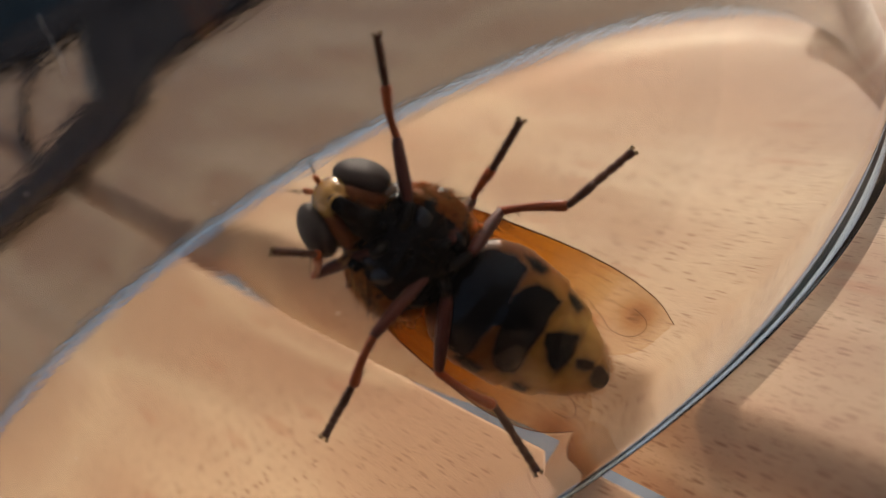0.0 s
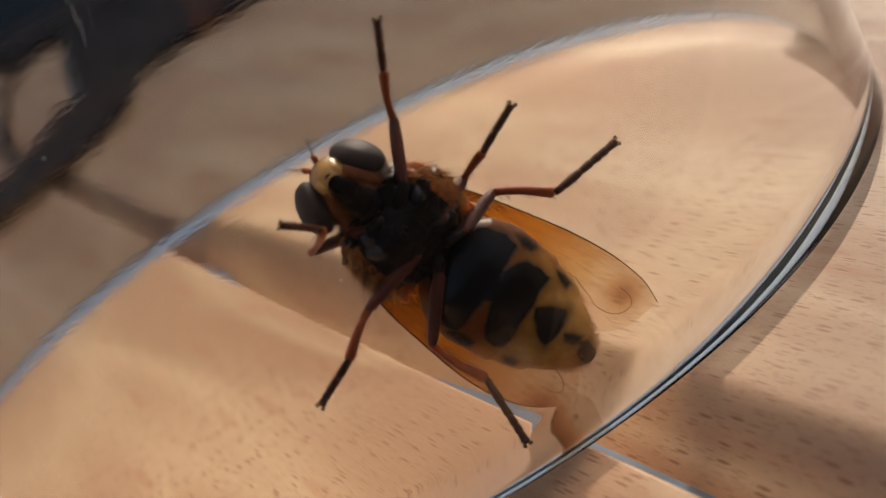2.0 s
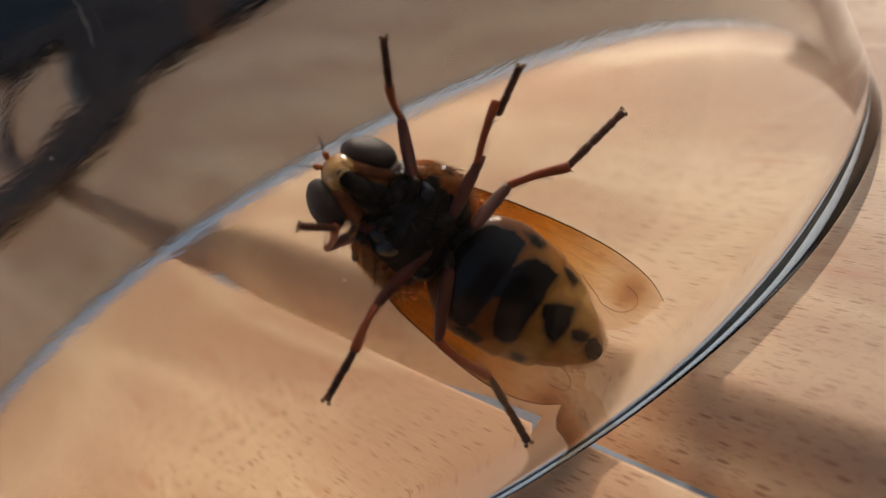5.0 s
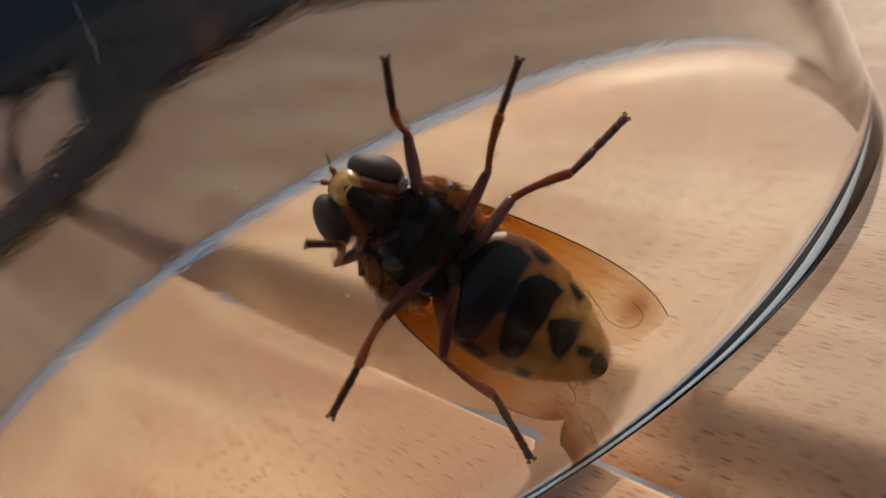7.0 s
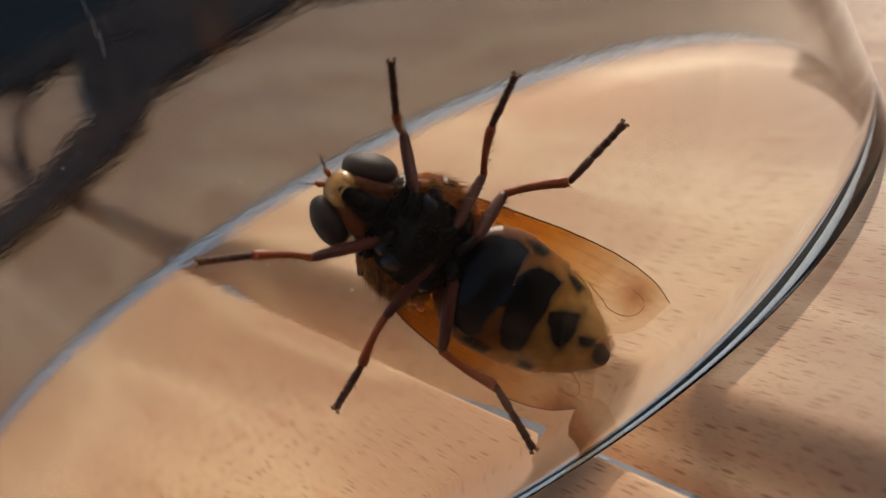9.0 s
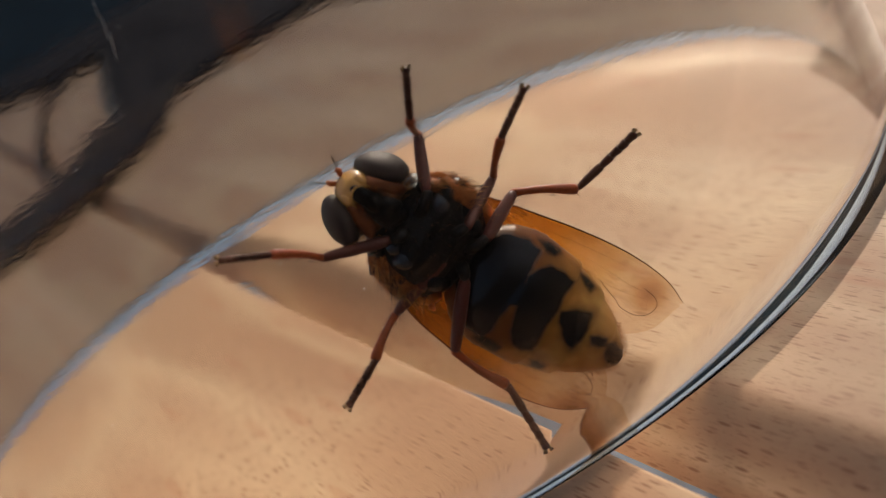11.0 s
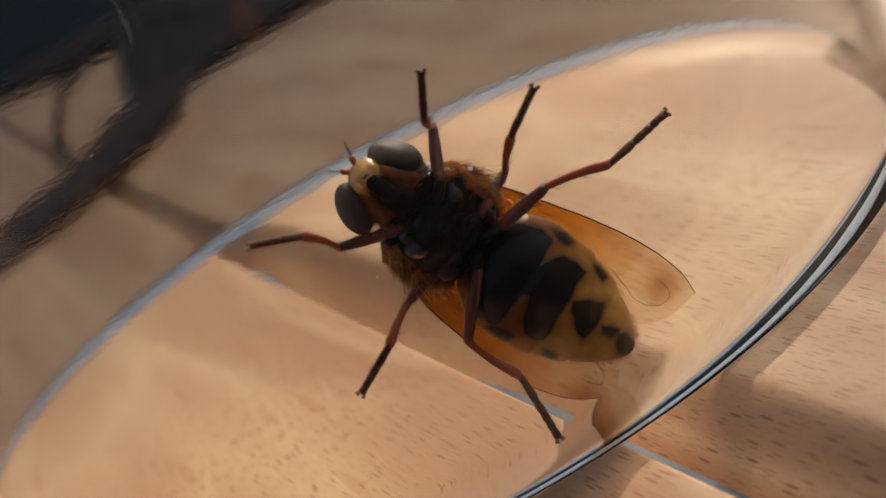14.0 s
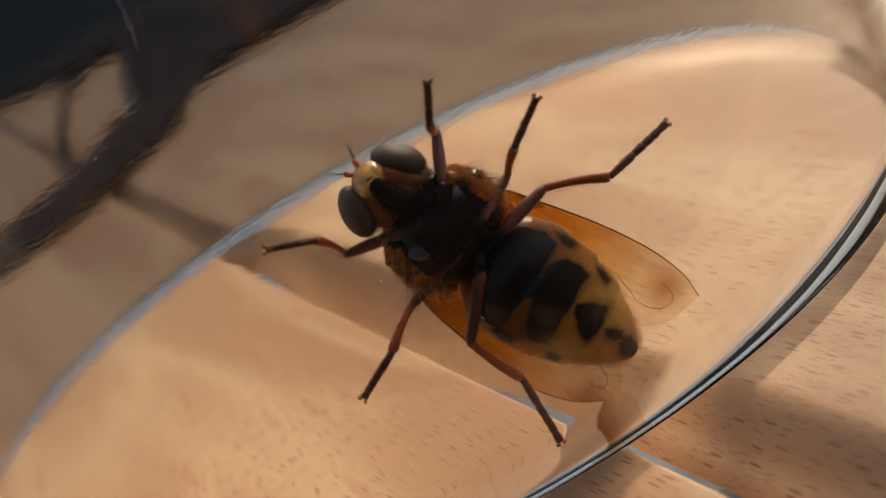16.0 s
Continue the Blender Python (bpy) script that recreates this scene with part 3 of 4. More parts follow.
def abdomen_ring(front, back, first):
    """One ring of the abdomen: slightly flared, its hind margin standing over the next ring."""
    n, rings = 224, []
    start = front if first else front + 0.42
    rows = max(12, round((start - back) / 0.06))
    for i in range(rows + 2):
        u = min(1.0, i / rows)
        x = start + (back - start) * u
        lip = 0.985 + 0.040 * u ** 1.6 if not first else 1.0 + 0.028 * u ** 3
        if i == rows + 1:                         # turned in under the margin
            x, lip = x + 0.10, 0.95
        w, h, c = lerp_table(x, AB_W), lerp_table(x, AB_H), lerp_table(x, AB_C)
        ring = []
        for j in range(n):
            a = 2 * math.pi * j / n
            cy, sz = math.cos(a), math.sin(a)
            y = w * cy
            ease = u * u * min(1.0, (13.55 + x) / 1.5)
            sag = 1 + 0.012 * noise.noise(Vector((x * 0.9, y * 0.9, sz)))
            swell = 1 + 0.11 * math.sin(math.pi * min(1.0, u * 1.05) ** 0.75) * max(0.0, -sz) if x > -11.5 else 1.0
            ring.append(Vector((x - 0.035 * y * y * ease, y * lip * sag, c + h * lip * sag * swell * sz)) / 1000)
        rings.append(ring)
    return loft(rings)


def paint_pigment(ob):
    """Black pigment (red) and the brown round it (green) as a colour attribute of the ring."""
    me = ob.data
    co = np.empty(len(me.vertices) * 3)
    me.vertices.foreach_get("co", co)
    co = co.reshape(-1, 3) * 1000
    x, y, z = co.T
    wob = np.array([0.13 * noise.noise(Vector(p) * 1.1) + 0.05 * noise.noise(Vector(p) * 4.0) for p in co])
    under = z < 3.7
    rgba = np.zeros((len(co), 4))
    rgba[:, 3] = 1
    for table, soft in ((PLATES, 0.10), (SPOTS, 0.12)):
        for poly in table.values():
            d = outline_distance(x, y, poly) + wob * (1 if table is PLATES else 0.6)
            rgba[:, 0] = np.maximum(rgba[:, 0], np.where(under, np.clip(0.5 - d / (2 * soft), 0, 1), 0))
            if table is PLATES:
                rgba[:, 2] = rgba[:, 0]                  # the plates are glossy, the spots are not
            rgba[:, 1] = np.maximum(rgba[:, 1], np.where(under, np.clip(1 - d / 0.7, 0, 1) ** 1.5, 0))
    at = me.color_attributes.new("pigment", "FLOAT_COLOR", "POINT")
    at.data.foreach_set("color", rgba.ravel())


LEGS = {}
LENGTHS = {'front_leg_a': [3.33, 3.0, 3.01], 'mid_leg_a': [3.59, 3.49, 2.81], 'hind_leg_a': [3.33, 3.5, 4.2], 'front_leg_b': [3.66, 3.42, 2.61], 'mid_leg_b': [3.99, 2.74, 2.83], 'hind_leg_b': [4.03, 3.41, 3.95]}


def fly_leg(fly, name, thick):
    lf, lt, la = LENGTHS[name]
    seg = {}
    n = 10
    prof = [(0.0, 0.62), (0.06, 0.85), (0.25, 1.0), (0.6, 0.98), (0.9, 0.80), (1.0, 0.62)]
    seg["femur"] = part("femur", tube([(lf * u, 0, 0.10 * math.sin(math.pi * u)) for u, _ in prof], [0.38 * thick * r for _, r in prof], n), REDBROWN, fly)
    prof = [(0.0, 0.75), (0.05, 0.8), (0.18, 0.72), (0.3, 0.72), (0.45, 0.78), (0.6, 0.86), (0.75, 0.95), (0.94, 1.08), (1.0, 0.85)]
    bow = -0.13 if name.endswith("a") else 0.13
    seg["tibia"] = part("tibia", tube([(lt * u, bow * math.sin(math.pi * u), -0.08 * math.sin(math.pi * u)) for u, _ in prof], [0.285 * thick * r for _, r in prof], n), ORANGE, fly, "orange-brown shin, darker towards the foot")
    hook = blob((0, 0, 0), (0.24 * thick,) * 3, 10, 8)
    part("knee", hook, ORANGE, seg["tibia"], "orange knee joint")
    rng = random.Random(40 + len(LEGS))
    for host, ln, rad, num in (("femur", lf, 0.30, 70), ("tibia", lt, 0.22, 90)):
        roots = []
        for i in range(num):
            a, u = rng.uniform(0, 6.283), rng.random()
            v = Vector((0, math.cos(a), math.sin(a)))
            roots.append((Vector((ln * u, 0, 0)) + v * rad * thick, v + Vector((1.1, 0, 0))))
        part("leg_hair", hairs(roots, 0.34, 0.011, 23), DARKHAIR, seg[host], "fine dark hair")
    geos, x = [], 0.0
    for share in (0.42, 0.17, 0.14, 0.12, 0.15):
        ln = la * share
        geos.append(tube([(x, 0, 0), (x + ln * 0.15, 0, 0), (x + ln * 0.85, 0, 0), (x + ln + 0.06, 0, 0)], [0.175 * thick, 0.195 * thick, 0.245 * thick, 0.17 * thick], 8))
        x += ln
    seg["tarsus"] = part("tarsus", merge(*geos), TARSAL, fly, "blackish foot of five small joints")
    rng = random.Random(len(LEGS))
    roots = []
    for i in range(110):
        a, u = rng.uniform(0, 6.283), rng.random()
        v = Vector((0, math.cos(a), math.sin(a)))
        roots.append((Vector((la * u, 0, 0)) + v * 0.15 * thick, v + Vector((0.9, 0, 0))))
    part("bristles", hairs(roots, 0.28, 0.016, 3), DARKHAIR, seg["tarsus"], "short black bristles")
    claws = [tube(smooth_curve([(la - 0.06, s * 0.08, 0), (la + 0.10, s * 0.24, 0.02), (la + 0.20, s * 0.27, -0.08)], 3), [0.05] * 6 + [0.015], 6) for s in (-1, 1)]
    part("claws", merge(*claws), DARKHAIR, seg["tarsus"], "pair of black claws")
    part("foot_pad", merge(*[blob((la + 0.10, s * 0.15, -0.05), (0.17, 0.11, 0.06), 10, 6) for s in (-1, 1)]), PAD, seg["tarsus"], "pale pads under the claws")
    LEGS[name] = seg


def wing(fly, s, lead, trail):
    """s: +1 or -1, the side. lead, trail: outlines from root to tip."""
    a, b = smooth_curve([(x, y * s, 0) for x, y in lead], 10), smooth_curve([(x, y * s, 0) for x, y in trail], 10)
    n = 40

    def at(c, u):
        f = u * (len(c) - 1)
        i = min(int(f), len(c) - 2)
        return c[i].lerp(c[i + 1], f - i)

    def spot(u, v):
        p = at(a, u).lerp(at(b, u), v)
        z = 5.2 - 0.35 * u + 0.10 * math.sin(v * 9 + u * 3) * (0.3 + v) - 0.5 * u * u * (1 - v) * 0.4
        return Vector((p.x, p.y, z))
    vs, fs, m = [], [], 12
    for lay in (0.0, 0.02):
        for i in range(n + 1):
            for j in range(m + 1):
                q = spot(i / n, j / m)
                q.z += lay
                vs.append(q / 1000)
    half = (n + 1) * (m + 1)
    for i in range(n):
        for j in range(m):
            q = (i * (m + 1) + j, i * (m + 1) + j + 1, (i + 1) * (m + 1) + j + 1, (i + 1) * (m + 1) + j)
            fs.append(q)
    w = part("wing", (vs[:half], fs), WING, fly, "amber translucent wing, clear at the tip with a brown cloud")
    costa = [spot(u / 40, 0.0) for u in range(41)]
    part("leading_vein", tube(costa, [0.060 - 0.038 * i / 40 for i in range(41)], 6), VEIN, w)
    runs = [[(0.0, 0.10), (0.3, 0.06), (0.6, 0.05), (0.86, 0.03)], [(0.0, 0.2), (0.3, 0.17), (0.6, 0.16), (0.97, 0.10)],
            [(0.02, 0.3), (0.3, 0.30), (0.55, 0.30), (0.75, 0.36), (0.96, 0.22)], [(0.1, 0.42), (0.4, 0.47), (0.62, 0.47), (0.80, 0.46), (0.90, 0.52), (0.885, 0.64), (0.83, 0.70), (0.79, 0.78), (0.74, 0.80)],
            [(0.05, 0.55), (0.3, 0.66), (0.52, 0.64), (0.66, 0.68), (0.75, 0.80), (0.79, 0.90)], [(0.05, 0.75), (0.25, 0.85), (0.4, 0.96)],
            [(0.55, 0.30), (0.56, 0.46)], [(0.42, 0.48), (0.44, 0.65)]]
    for r in runs:
        c = smooth_curve([(u, v, 0) for u, v in r], 6)
        c = [p for p in c if p.x < 0.8]                 # they fade out in the clear tip
        part("vein", tube([spot(p.x, p.y) + Vector((0, 0, -0.02)) for p in c], [0.011 * (1 - 0.8 * p.x) for p in c], 5), VEIN, w)
    # the wavy vein that closes the clear field before the tip
    wavy = smooth_curve([((x, y, 4.72) if s > 0 else (x * 0.975, -y * 0.72, 4.72)) for x, y in ((-10.6, 3.15), (-11.3, 2.9), (-12.1, 2.69), (-12.5, 2.50), (-13.0, 2.47), (-13.7, 2.58), (-14.3, 2.98), (-14.5, 3.6), (-14.1, 4.0), (-13.2, 4.12))], 6)
    part("vein", tube(wavy, 0.017, 6), VEIN, w, "dark wavy cross vein")
    return w


def hoverfly():
    fly = thing("hoverfly", "large hornet-mimic hoverfly clinging to the glass, seen from below", "fly")
    fly.scale = (0.972, 0.972, 0.972)
    # thorax
    rings = []
    TW = [(-3.1, 1.2), (-2.6, 2.3), (-1.5, 3.2), (-0.2, 3.45), (1.2, 3.1), (2.2, 2.3), (2.8, 1.2)]
    TH = [(-3.1, 1.0), (-2.4, 1.9), (-1.0, 2.5), (0.5, 2.5), (1.8, 1.9), (2.8, 0.9)]
    for i in range(97):
        x = -3.1 + 5.9 * i / 96
        w, h = lerp_table(x, TW), lerp_table(x, TH)
        ring = []
        for j in range(112):
            a = 2 * math.pi * j / 112
            c, s = math.cos(a), math.sin(a)
            lump = 1 + 0.08 * noise.noise(Vector((x * 0.9, c * 1.6, s * 1.6))) + 0.06 * noise.noise(Vector((x * 2.2, c * 4.0, s * 4.0)))
            ring.append(Vector((x, w * c * lump, 4.0 + h * lump * math.copysign(abs(s) ** 0.9, s))) / 1000)
        rings.append(ring)
    part("thorax", loft(rings), MATTE, fly, "black hairy thorax with a glossy breastplate")
    for s in (-1, 1):
        part("side_plate", lumpy(blob((0.1, s * 2.5, 3.3), (1.5, 0.55, 0.9), 48, 32), 0.16, 0.5), RUST, fly, "rusty orange side of the thorax")
        part("breast_plate", blob((-1.5, s * 1.7, 2.2), (0.6, 0.55, 0.5)), BLACK, fly, "glossy black breastplate")
        part("breast_plate", lumpy(blob((-0.8, s * 0.7, 2.1), (0.6, 0.42, 0.45), 32, 20), 0.12, 0.6), BLACK, fly, "glossy black breastplate")
        part("breast_plate", lumpy(moved(blob((0, 0, 0), (0.95, 0.66, 0.62), 40, 26), mm(0.45, s * 1.45, 2.30, -s * 20, 0, s * 55)), 0.18, 0.8), GLOSS, fly, "glossy black breastplate")
        part("breast_plate", lumpy(moved(blob((0, 0, 0), (0.52, 0.44, 0.44), 32, 20), mm(1.33, s * 1.35, 2.38, 0, 0, s * 20)), 0.25, 0.6), GLOSS, fly, "small glossy black breastplate")
        part("breast_plate", lumpy(moved(blob((0, 0, 0), (0.40, 0.32, 0.34), 32, 20), mm(1.85, s * 2.0, 2.72, 0, 0, 0)), 0.25, 0.6), BLACK, fly, "small glossy black breastplate")
        part("haltere", merge(tube([(-2.2, s * 2.2, 3.4), (-2.45, s * 2.9, 2.9)], 0.07, 6), blob((-2.5, s * 3.05, 3.0), (0.24, 0.17, 0.16), 12, 8)), WINGROOT, fly, "small orange balancing club")
        part("wing_base", merge(moved(blob((0, 0, 0), (0.95, 0.5, 0.5)), mm(-2.0, s * 2.75, 3.6, 0, 0, s * 30)), blob((-1.5, s * 3.1, 4.1), (0.5, 0.35, 0.4))), WINGROOT, fly, "orange wing base")
        part("side_plate", lumpy(merge(blob((1.15, s * 2.45, 2.95), (0.62, 0.42, 0.5), 40, 26), moved(blob((0, 0, 0), (0.75, 0.4, 0.45), 40, 26), mm(0.35, s * 2.8, 3.0, 0, 0, s * 25))), 0.12, 0.5), RUST, fly, "rusty brown side of the thorax")
    for x, y, z, a, b, turn in ((0.35, 0.1, 1.72, 0.55, 0.26, 12), (-0.55, -1.35, 1.95, 0.5, 0.3, -40), (-1.75, 0.45, 1.95, 0.42, 0.3, 25), (-1.9, -1.45, 2.3, 0.45, 0.32, -15), (2.1, 0.4, 1.98, 0.4, 0.3, 30)):
        part("breast_plate", lumpy(moved(blob((0, 0, 0), (a, b, 0.32), 36, 24), mm(x, y, z + 0.16, 8, 0, turn)), 0.3, 0.5), BLACK, fly, "small glossy black breastplate")
    # coxae
    for x, y, x0, y0 in ((1.72, 2.03, 1.2, 0.5), (1.82, -1.06, 1.4, -0.2), (-1.09, 1.55, -0.5, 0.4), (-1.07, -0.66, -0.6, 0.1), (-2.4, 1.63, -1.9, 0.4), (-2.64, -0.7, -2.0, -0.1)):
        z = 1.9
        part("coxa", tube(smooth_curve([(x0, y0, z + 0.7), ((x + x0) / 2, (y + y0) / 2, z - 0.15), (x, y, z)], 5), [0.3, 0.34, 0.36, 0.36, 0.36, 0.35, 0.34, 0.32, 0.30, 0.28, 0.26], 12), MATTE, fly)
    # abdomen with its dark plates
    for i, (a, b) in enumerate(SEGMENTS):
        paint_pigment(part("abdomen_ring", abdomen_ring(a, b, i == 0), AMBER, fly, "amber ring of the abdomen with glossy black patches"))
    # head
    vs, fs = blob((3.45, 0, 3.9), (1.5, 2.1, 1.9), 48, 32)
    vs = [v + (v - Vector((0.00345, 0, 0.0039))) * 0.06 * noise.noise(v * 1500) for v in vs]
    part("head", (vs, fs), HEAD, fly, "dark underside of the head with orange-brown cheeks")
    part("face", merge(blob((4.75, 0.05, 3.25), (0.95, 1.05, 1.25), 40, 26), blob((5.15, 0.05, 2.75), (0.46, 0.62, 0.6), 32, 20), blob((4.85, 0.60, 2.5), (0.46, 0.34, 0.40), 24, 16), blob((4.85, -0.60, 2.5), (0.46, 0.32, 0.40), 24, 16)), YELLOW, fly, "shiny yellow face")
    for s in (-1, 1):
        part("cheek", lumpy(moved(blob((0, 0, 0), (1.25, 0.50, 0.5), 40, 26), mm(3.65, s * 1.02, 2.55, 0, 8, -s * 20)), 0.16, 0.5), CHEEK, fly, "orange-brown cheek beside the mouth")
    part("mouth", lumpy(merge(blob((4.05, 0.0, 2.05), (0.95, 0.48, 0.42), 32, 20), blob((2.9, 0.0, 2.30), (1.0, 0.80, 0.5), 32, 20)), 0.22, 0.45), MATTE, fly, "dark mouth opening")
    part("mouth_lip", moved(tube(smooth_curve([(4.35, 0.62, 2.0), (4.85, 0.45, 1.85), (5.08, 0, 1.8), (4.85, -0.5, 1.85), (4.35, -0.68, 2.0)], 5), [0.07 * math.sin(math.pi * (i + 1.5) / 23) + 0.01 for i in range(21)], 8), mm(0, 0, 0.08)), YELLOW, fly, "pale shiny mouth edge")
    for s in (-1, 1):
        part("eye", moved(blob((0, 0, 0), (1.47, 0.88, 1.75), 44, 30), mm(3.98, 1.70, 3.7, 0, 0, -24) if s > 0 else mm(4.24, -1.74, 3.7, 0, 0, 31)), EYE, fly, "smooth grey-brown compound eye")
        ant = part("antenna", merge(blob((5.75, s * 0.3, 3.4), (0.2, 0.14, 0.14), 10, 8), blob((5.93, s * 0.40, 3.3), (0.22, 0.16, 0.18), 12, 8)), ANTENNA, fly, "short orange antenna")
        br = [((6.1 + 0.7 * i / 14, s * (0.5 + 0.35 * i / 14), 3.3), (0.5, s * 1, 0.2 * (-1) ** i)) for i in range(15)]
        part("arista", merge(tube([(6.05, s * 0.45, 3.3), (6.85, s * 0.9, 3.3)], [0.03, 0.01], 5), hairs(br, 0.35, 0.01, 5)), DARKHAIR, ant, "feathery dark bristle")
    # wings
    wing(fly, 1, [(-1.3, 3.0), (-2.6, 3.6), (-4.8, 4.15), (-8.4, 4.92), (-11.5, 5.30), (-14.1, 5.2), (-15.7, 4.65)],
         [(-1.5, 2.2), (-4.0, 1.6), (-7.0, 1.0), (-10.0, 0.8), (-13.0, 1.0), (-15.0, 2.3), (-15.7, 4.3)])
    wing(fly, -1, [(-1.3, 3.6), (-2.6, 4.15), (-4.6, 4.5), (-8.4, 4.95), (-11.0, 4.85), (-13.3, 4.2), (-15.1, 2.9)],
         [(-1.5, 2.2), (-4.0, 1.6), (-7.0, 0.9), (-10.0, 0.5), (-12.5, 0.4), (-14.4, 1.2), (-15.2, 2.6)])
    # hair
    rng = random.Random(8)
    tail = []
    for i in range(800):
        x = rng.uniform(-13.5, -8.5) if i % 3 else rng.uniform(-13.5, -12.0)
        s = rng.choice((-1, 1))
        w, c = lerp_table(x, AB_W), lerp_table(x, AB_C)
        tail.append(((x, s * w * 0.99, c + rng.uniform(-0.4, 0.5)), (-0.9, s * 0.8, 0)))
    part("abdomen_fringe", hairs(tail, 0.45, 0.009, 6, 0.55), HAIR, fly, "fine tan hair fringe")
    bh = []
    for i in range(1500):
        x = rng.uniform(-13.0, -3.2)
        y = rng.uniform(-0.96, 0.96) * lerp_table(x, AB_W)
        bh.append(((x, y, belly(x, y)), (-1.0, y * 0.25, -0.35)))
    part("belly_hair", hairs([b for b in bh[::2] if b[0][0] < -8.0 or abs(b[0][1]) > 2.6], 0.30, 0.005, 26, 0.4), HAIR, fly, "sparse fine tan hair")
    part("belly_hair", hairs(bh[1::3], 0.24, 0.005, 27, 0.4), DARKHAIR, fly, "sparse fine black hair")
    sh, sr = [], []
    for i in range(1900):
        s = 1 if i % 2 else -1
        x = rng.uniform(-1.9, 2.1)
        w = lerp_table(x, TW)
        (sh if i % 3 == 0 else sr).append(((x, s * w * rng.uniform(0.8, 1.0), 2.6 + rng.uniform(-0.4, 1.2)), (-0.9, s * 0.75, -0.15)))
    part("thorax_hair", hairs(sh[::6], 1.35, 0.011, 7), DARKHAIR, fly, "long dark bristles")
    part("thorax_hair", hairs(sr[::7], 0.85, 0.011, 18, 0.7), DARKHAIR, fly, "dark hair on the sides")
    part("thorax_hair", hairs(sr[1::2], 0.95, 0.013, 17, 0.5), HAIR, fly, "rusty tan hair on the sides")
    fur, swept = [], []
    for i in range(3400):
        s = 1 if i % 2 else -1
        x, a = rng.uniform(-1.3, 1.9), rng.uniform(0.1, 0.80)
        w, h = lerp_table(x, TW), lerp_table(x, TH)
        fur.append(((x, s * w * math.cos(a) * 1.02, 4.0 - h * math.sin(a) * 1.02), (-0.8, s * math.cos(a), -0.6 * math.sin(a))))
    for i in range(34):
        x = rng.uniform(-0.6, 1.5)
        swept.append(((x, lerp_table(x, TW) * 0.97, 3.4 + rng.uniform(-0.3, 0.5)), (-1.0, 0.55, -0.1)))
    part("thorax_fur", hairs(fur, 0.33, 0.013, 31, 0.6), FUR, fly, "rusty brown fur on the sides")
    part("thorax_bristles", hairs(swept, 1.7, 0.012, 32, 0.22), DARKHAIR, fly, "long swept-back bristles")
    fz = []
    for i in range(3600):
        x, y = rng.uniform(-2.4, 2.8), rng.uniform(-2.8, 2.8)
        w = lerp_table(x, TW)
        if abs(y) < w * 0.92:
            h = lerp_table(x, TH)
            fz.append(((x, y, 4.0 - h * math.sqrt(1 - (y / w) ** 2) + 0.1), (-0.3, y * 0.25, -1)))
    part("breast_hair", hairs(fz[::2], 0.55, 0.010, 9, 0.9), DARKHAIR, fly)
    part("breast_hair", hairs(fz[1::40], 0.45, 0.010, 19, 0.9), HAIR, fly, "sparse tan hair")
    ck = [((rng.uniform(2.3, 3.6), s * rng.uniform(0.9, 2.2), 2.5 + rng.random()), (0.1, s * 0.6, -0.5)) for s in (-1, 1) for _ in range(260)]
    mh = [((rng.uniform(2.2, 4.4), rng.uniform(-0.85, 0.85), 1.75 + rng.random() * 0.3), (-0.5, rng.uniform(-1, 1), -0.25)) for _ in range(260)]
    part("mouth_hair", hairs(mh, 0.42, 0.011, 12, 0.7), DARKHAIR, fly, "short black hair round the mouth")
    part("cheek_hair", hairs(ck, 0.5, 0.014, 10), HAIR, fly, "tan hair behind the eyes")
    for name, th in (("front_leg_a", 0.9), ("mid_leg_a", 0.9), ("hind_leg_a", 1.0), ("front_leg_b", 0.9), ("mid_leg_b", 0.95), ("hind_leg_b", 1.0)):
        fly_leg(fly, name, th)
    return fly


def specks():
    """Dust on the outer face of the glass: angle from the front, height, size in millimetres."""
    for ang, z, r in ((-5.55, 22.0, 0.045), (-6.76, 17.8, 0.05), (-2.56, 14.7, 0.06), (-2.76, 12.45, 0.045), (-3.3, 27.6, 0.04), (3.67, 27.7, 0.045), (-15.7, 26.3, 0.05), (-24.4, 13.8, 0.04), (-16.0, 18.5, 0.03), (9.1, 22.1, 0.025), (18.1, 17.4, 0.02)):
        rr = RIM - z / 1000 * TAPER + r / 2000
        d = tagged(part("dust_speck", blob((0, 0, 0), (r, r * 0.8, r * 0.5), 8, 6), DUST_AND_GLINT), "tiny pale dust speck on the glass", "dust", "dust on the glass")
        a = radians(ang)
        d.location = CENTRE + Vector((rr * math.sin(a), -rr * math.cos(a), z / 1000))


def painted_glints():
    """Fine pale lines on the outer face that paint reflected glints: angle from the front, height, lean, length (mm).
    """
    for ang, z, lean, ln in ((-8.76, 31.3, 75, 1.1), (-8.9, 30.5, 72, 1.3), (-8.6, 32.3, 78, 1.0)):
        geo = tube([(-ln / 2, 0, 0), (-ln / 4, 0, 0.02), (ln / 4, 0, 0.02), (ln / 2, 0, 0)], [0.008, 0.02, 0.02, 0.008], 5)
        d = tagged(part("scratch", geo, DUST_AND_GLINT), "pale line on the glass painting a reflected glint", "scratch", "scratches in the glass")
        a = radians(ang)
        rr = RIM - z / 1000 * TAPER
        d.matrix_world = Matrix.Translation(CENTRE) @ Matrix.Translation((rr * math.sin(a), -rr * math.cos(a), z / 1000)) @ pose(0, 0, 0, 0, 0, ang) @ pose(0, 0, 0, 0, -lean, 0)


ground()
sky_screens()
tbl = table()
filler(tbl)
bag()
tumbler()
fly = hoverfly()
specks()
painted_glints()


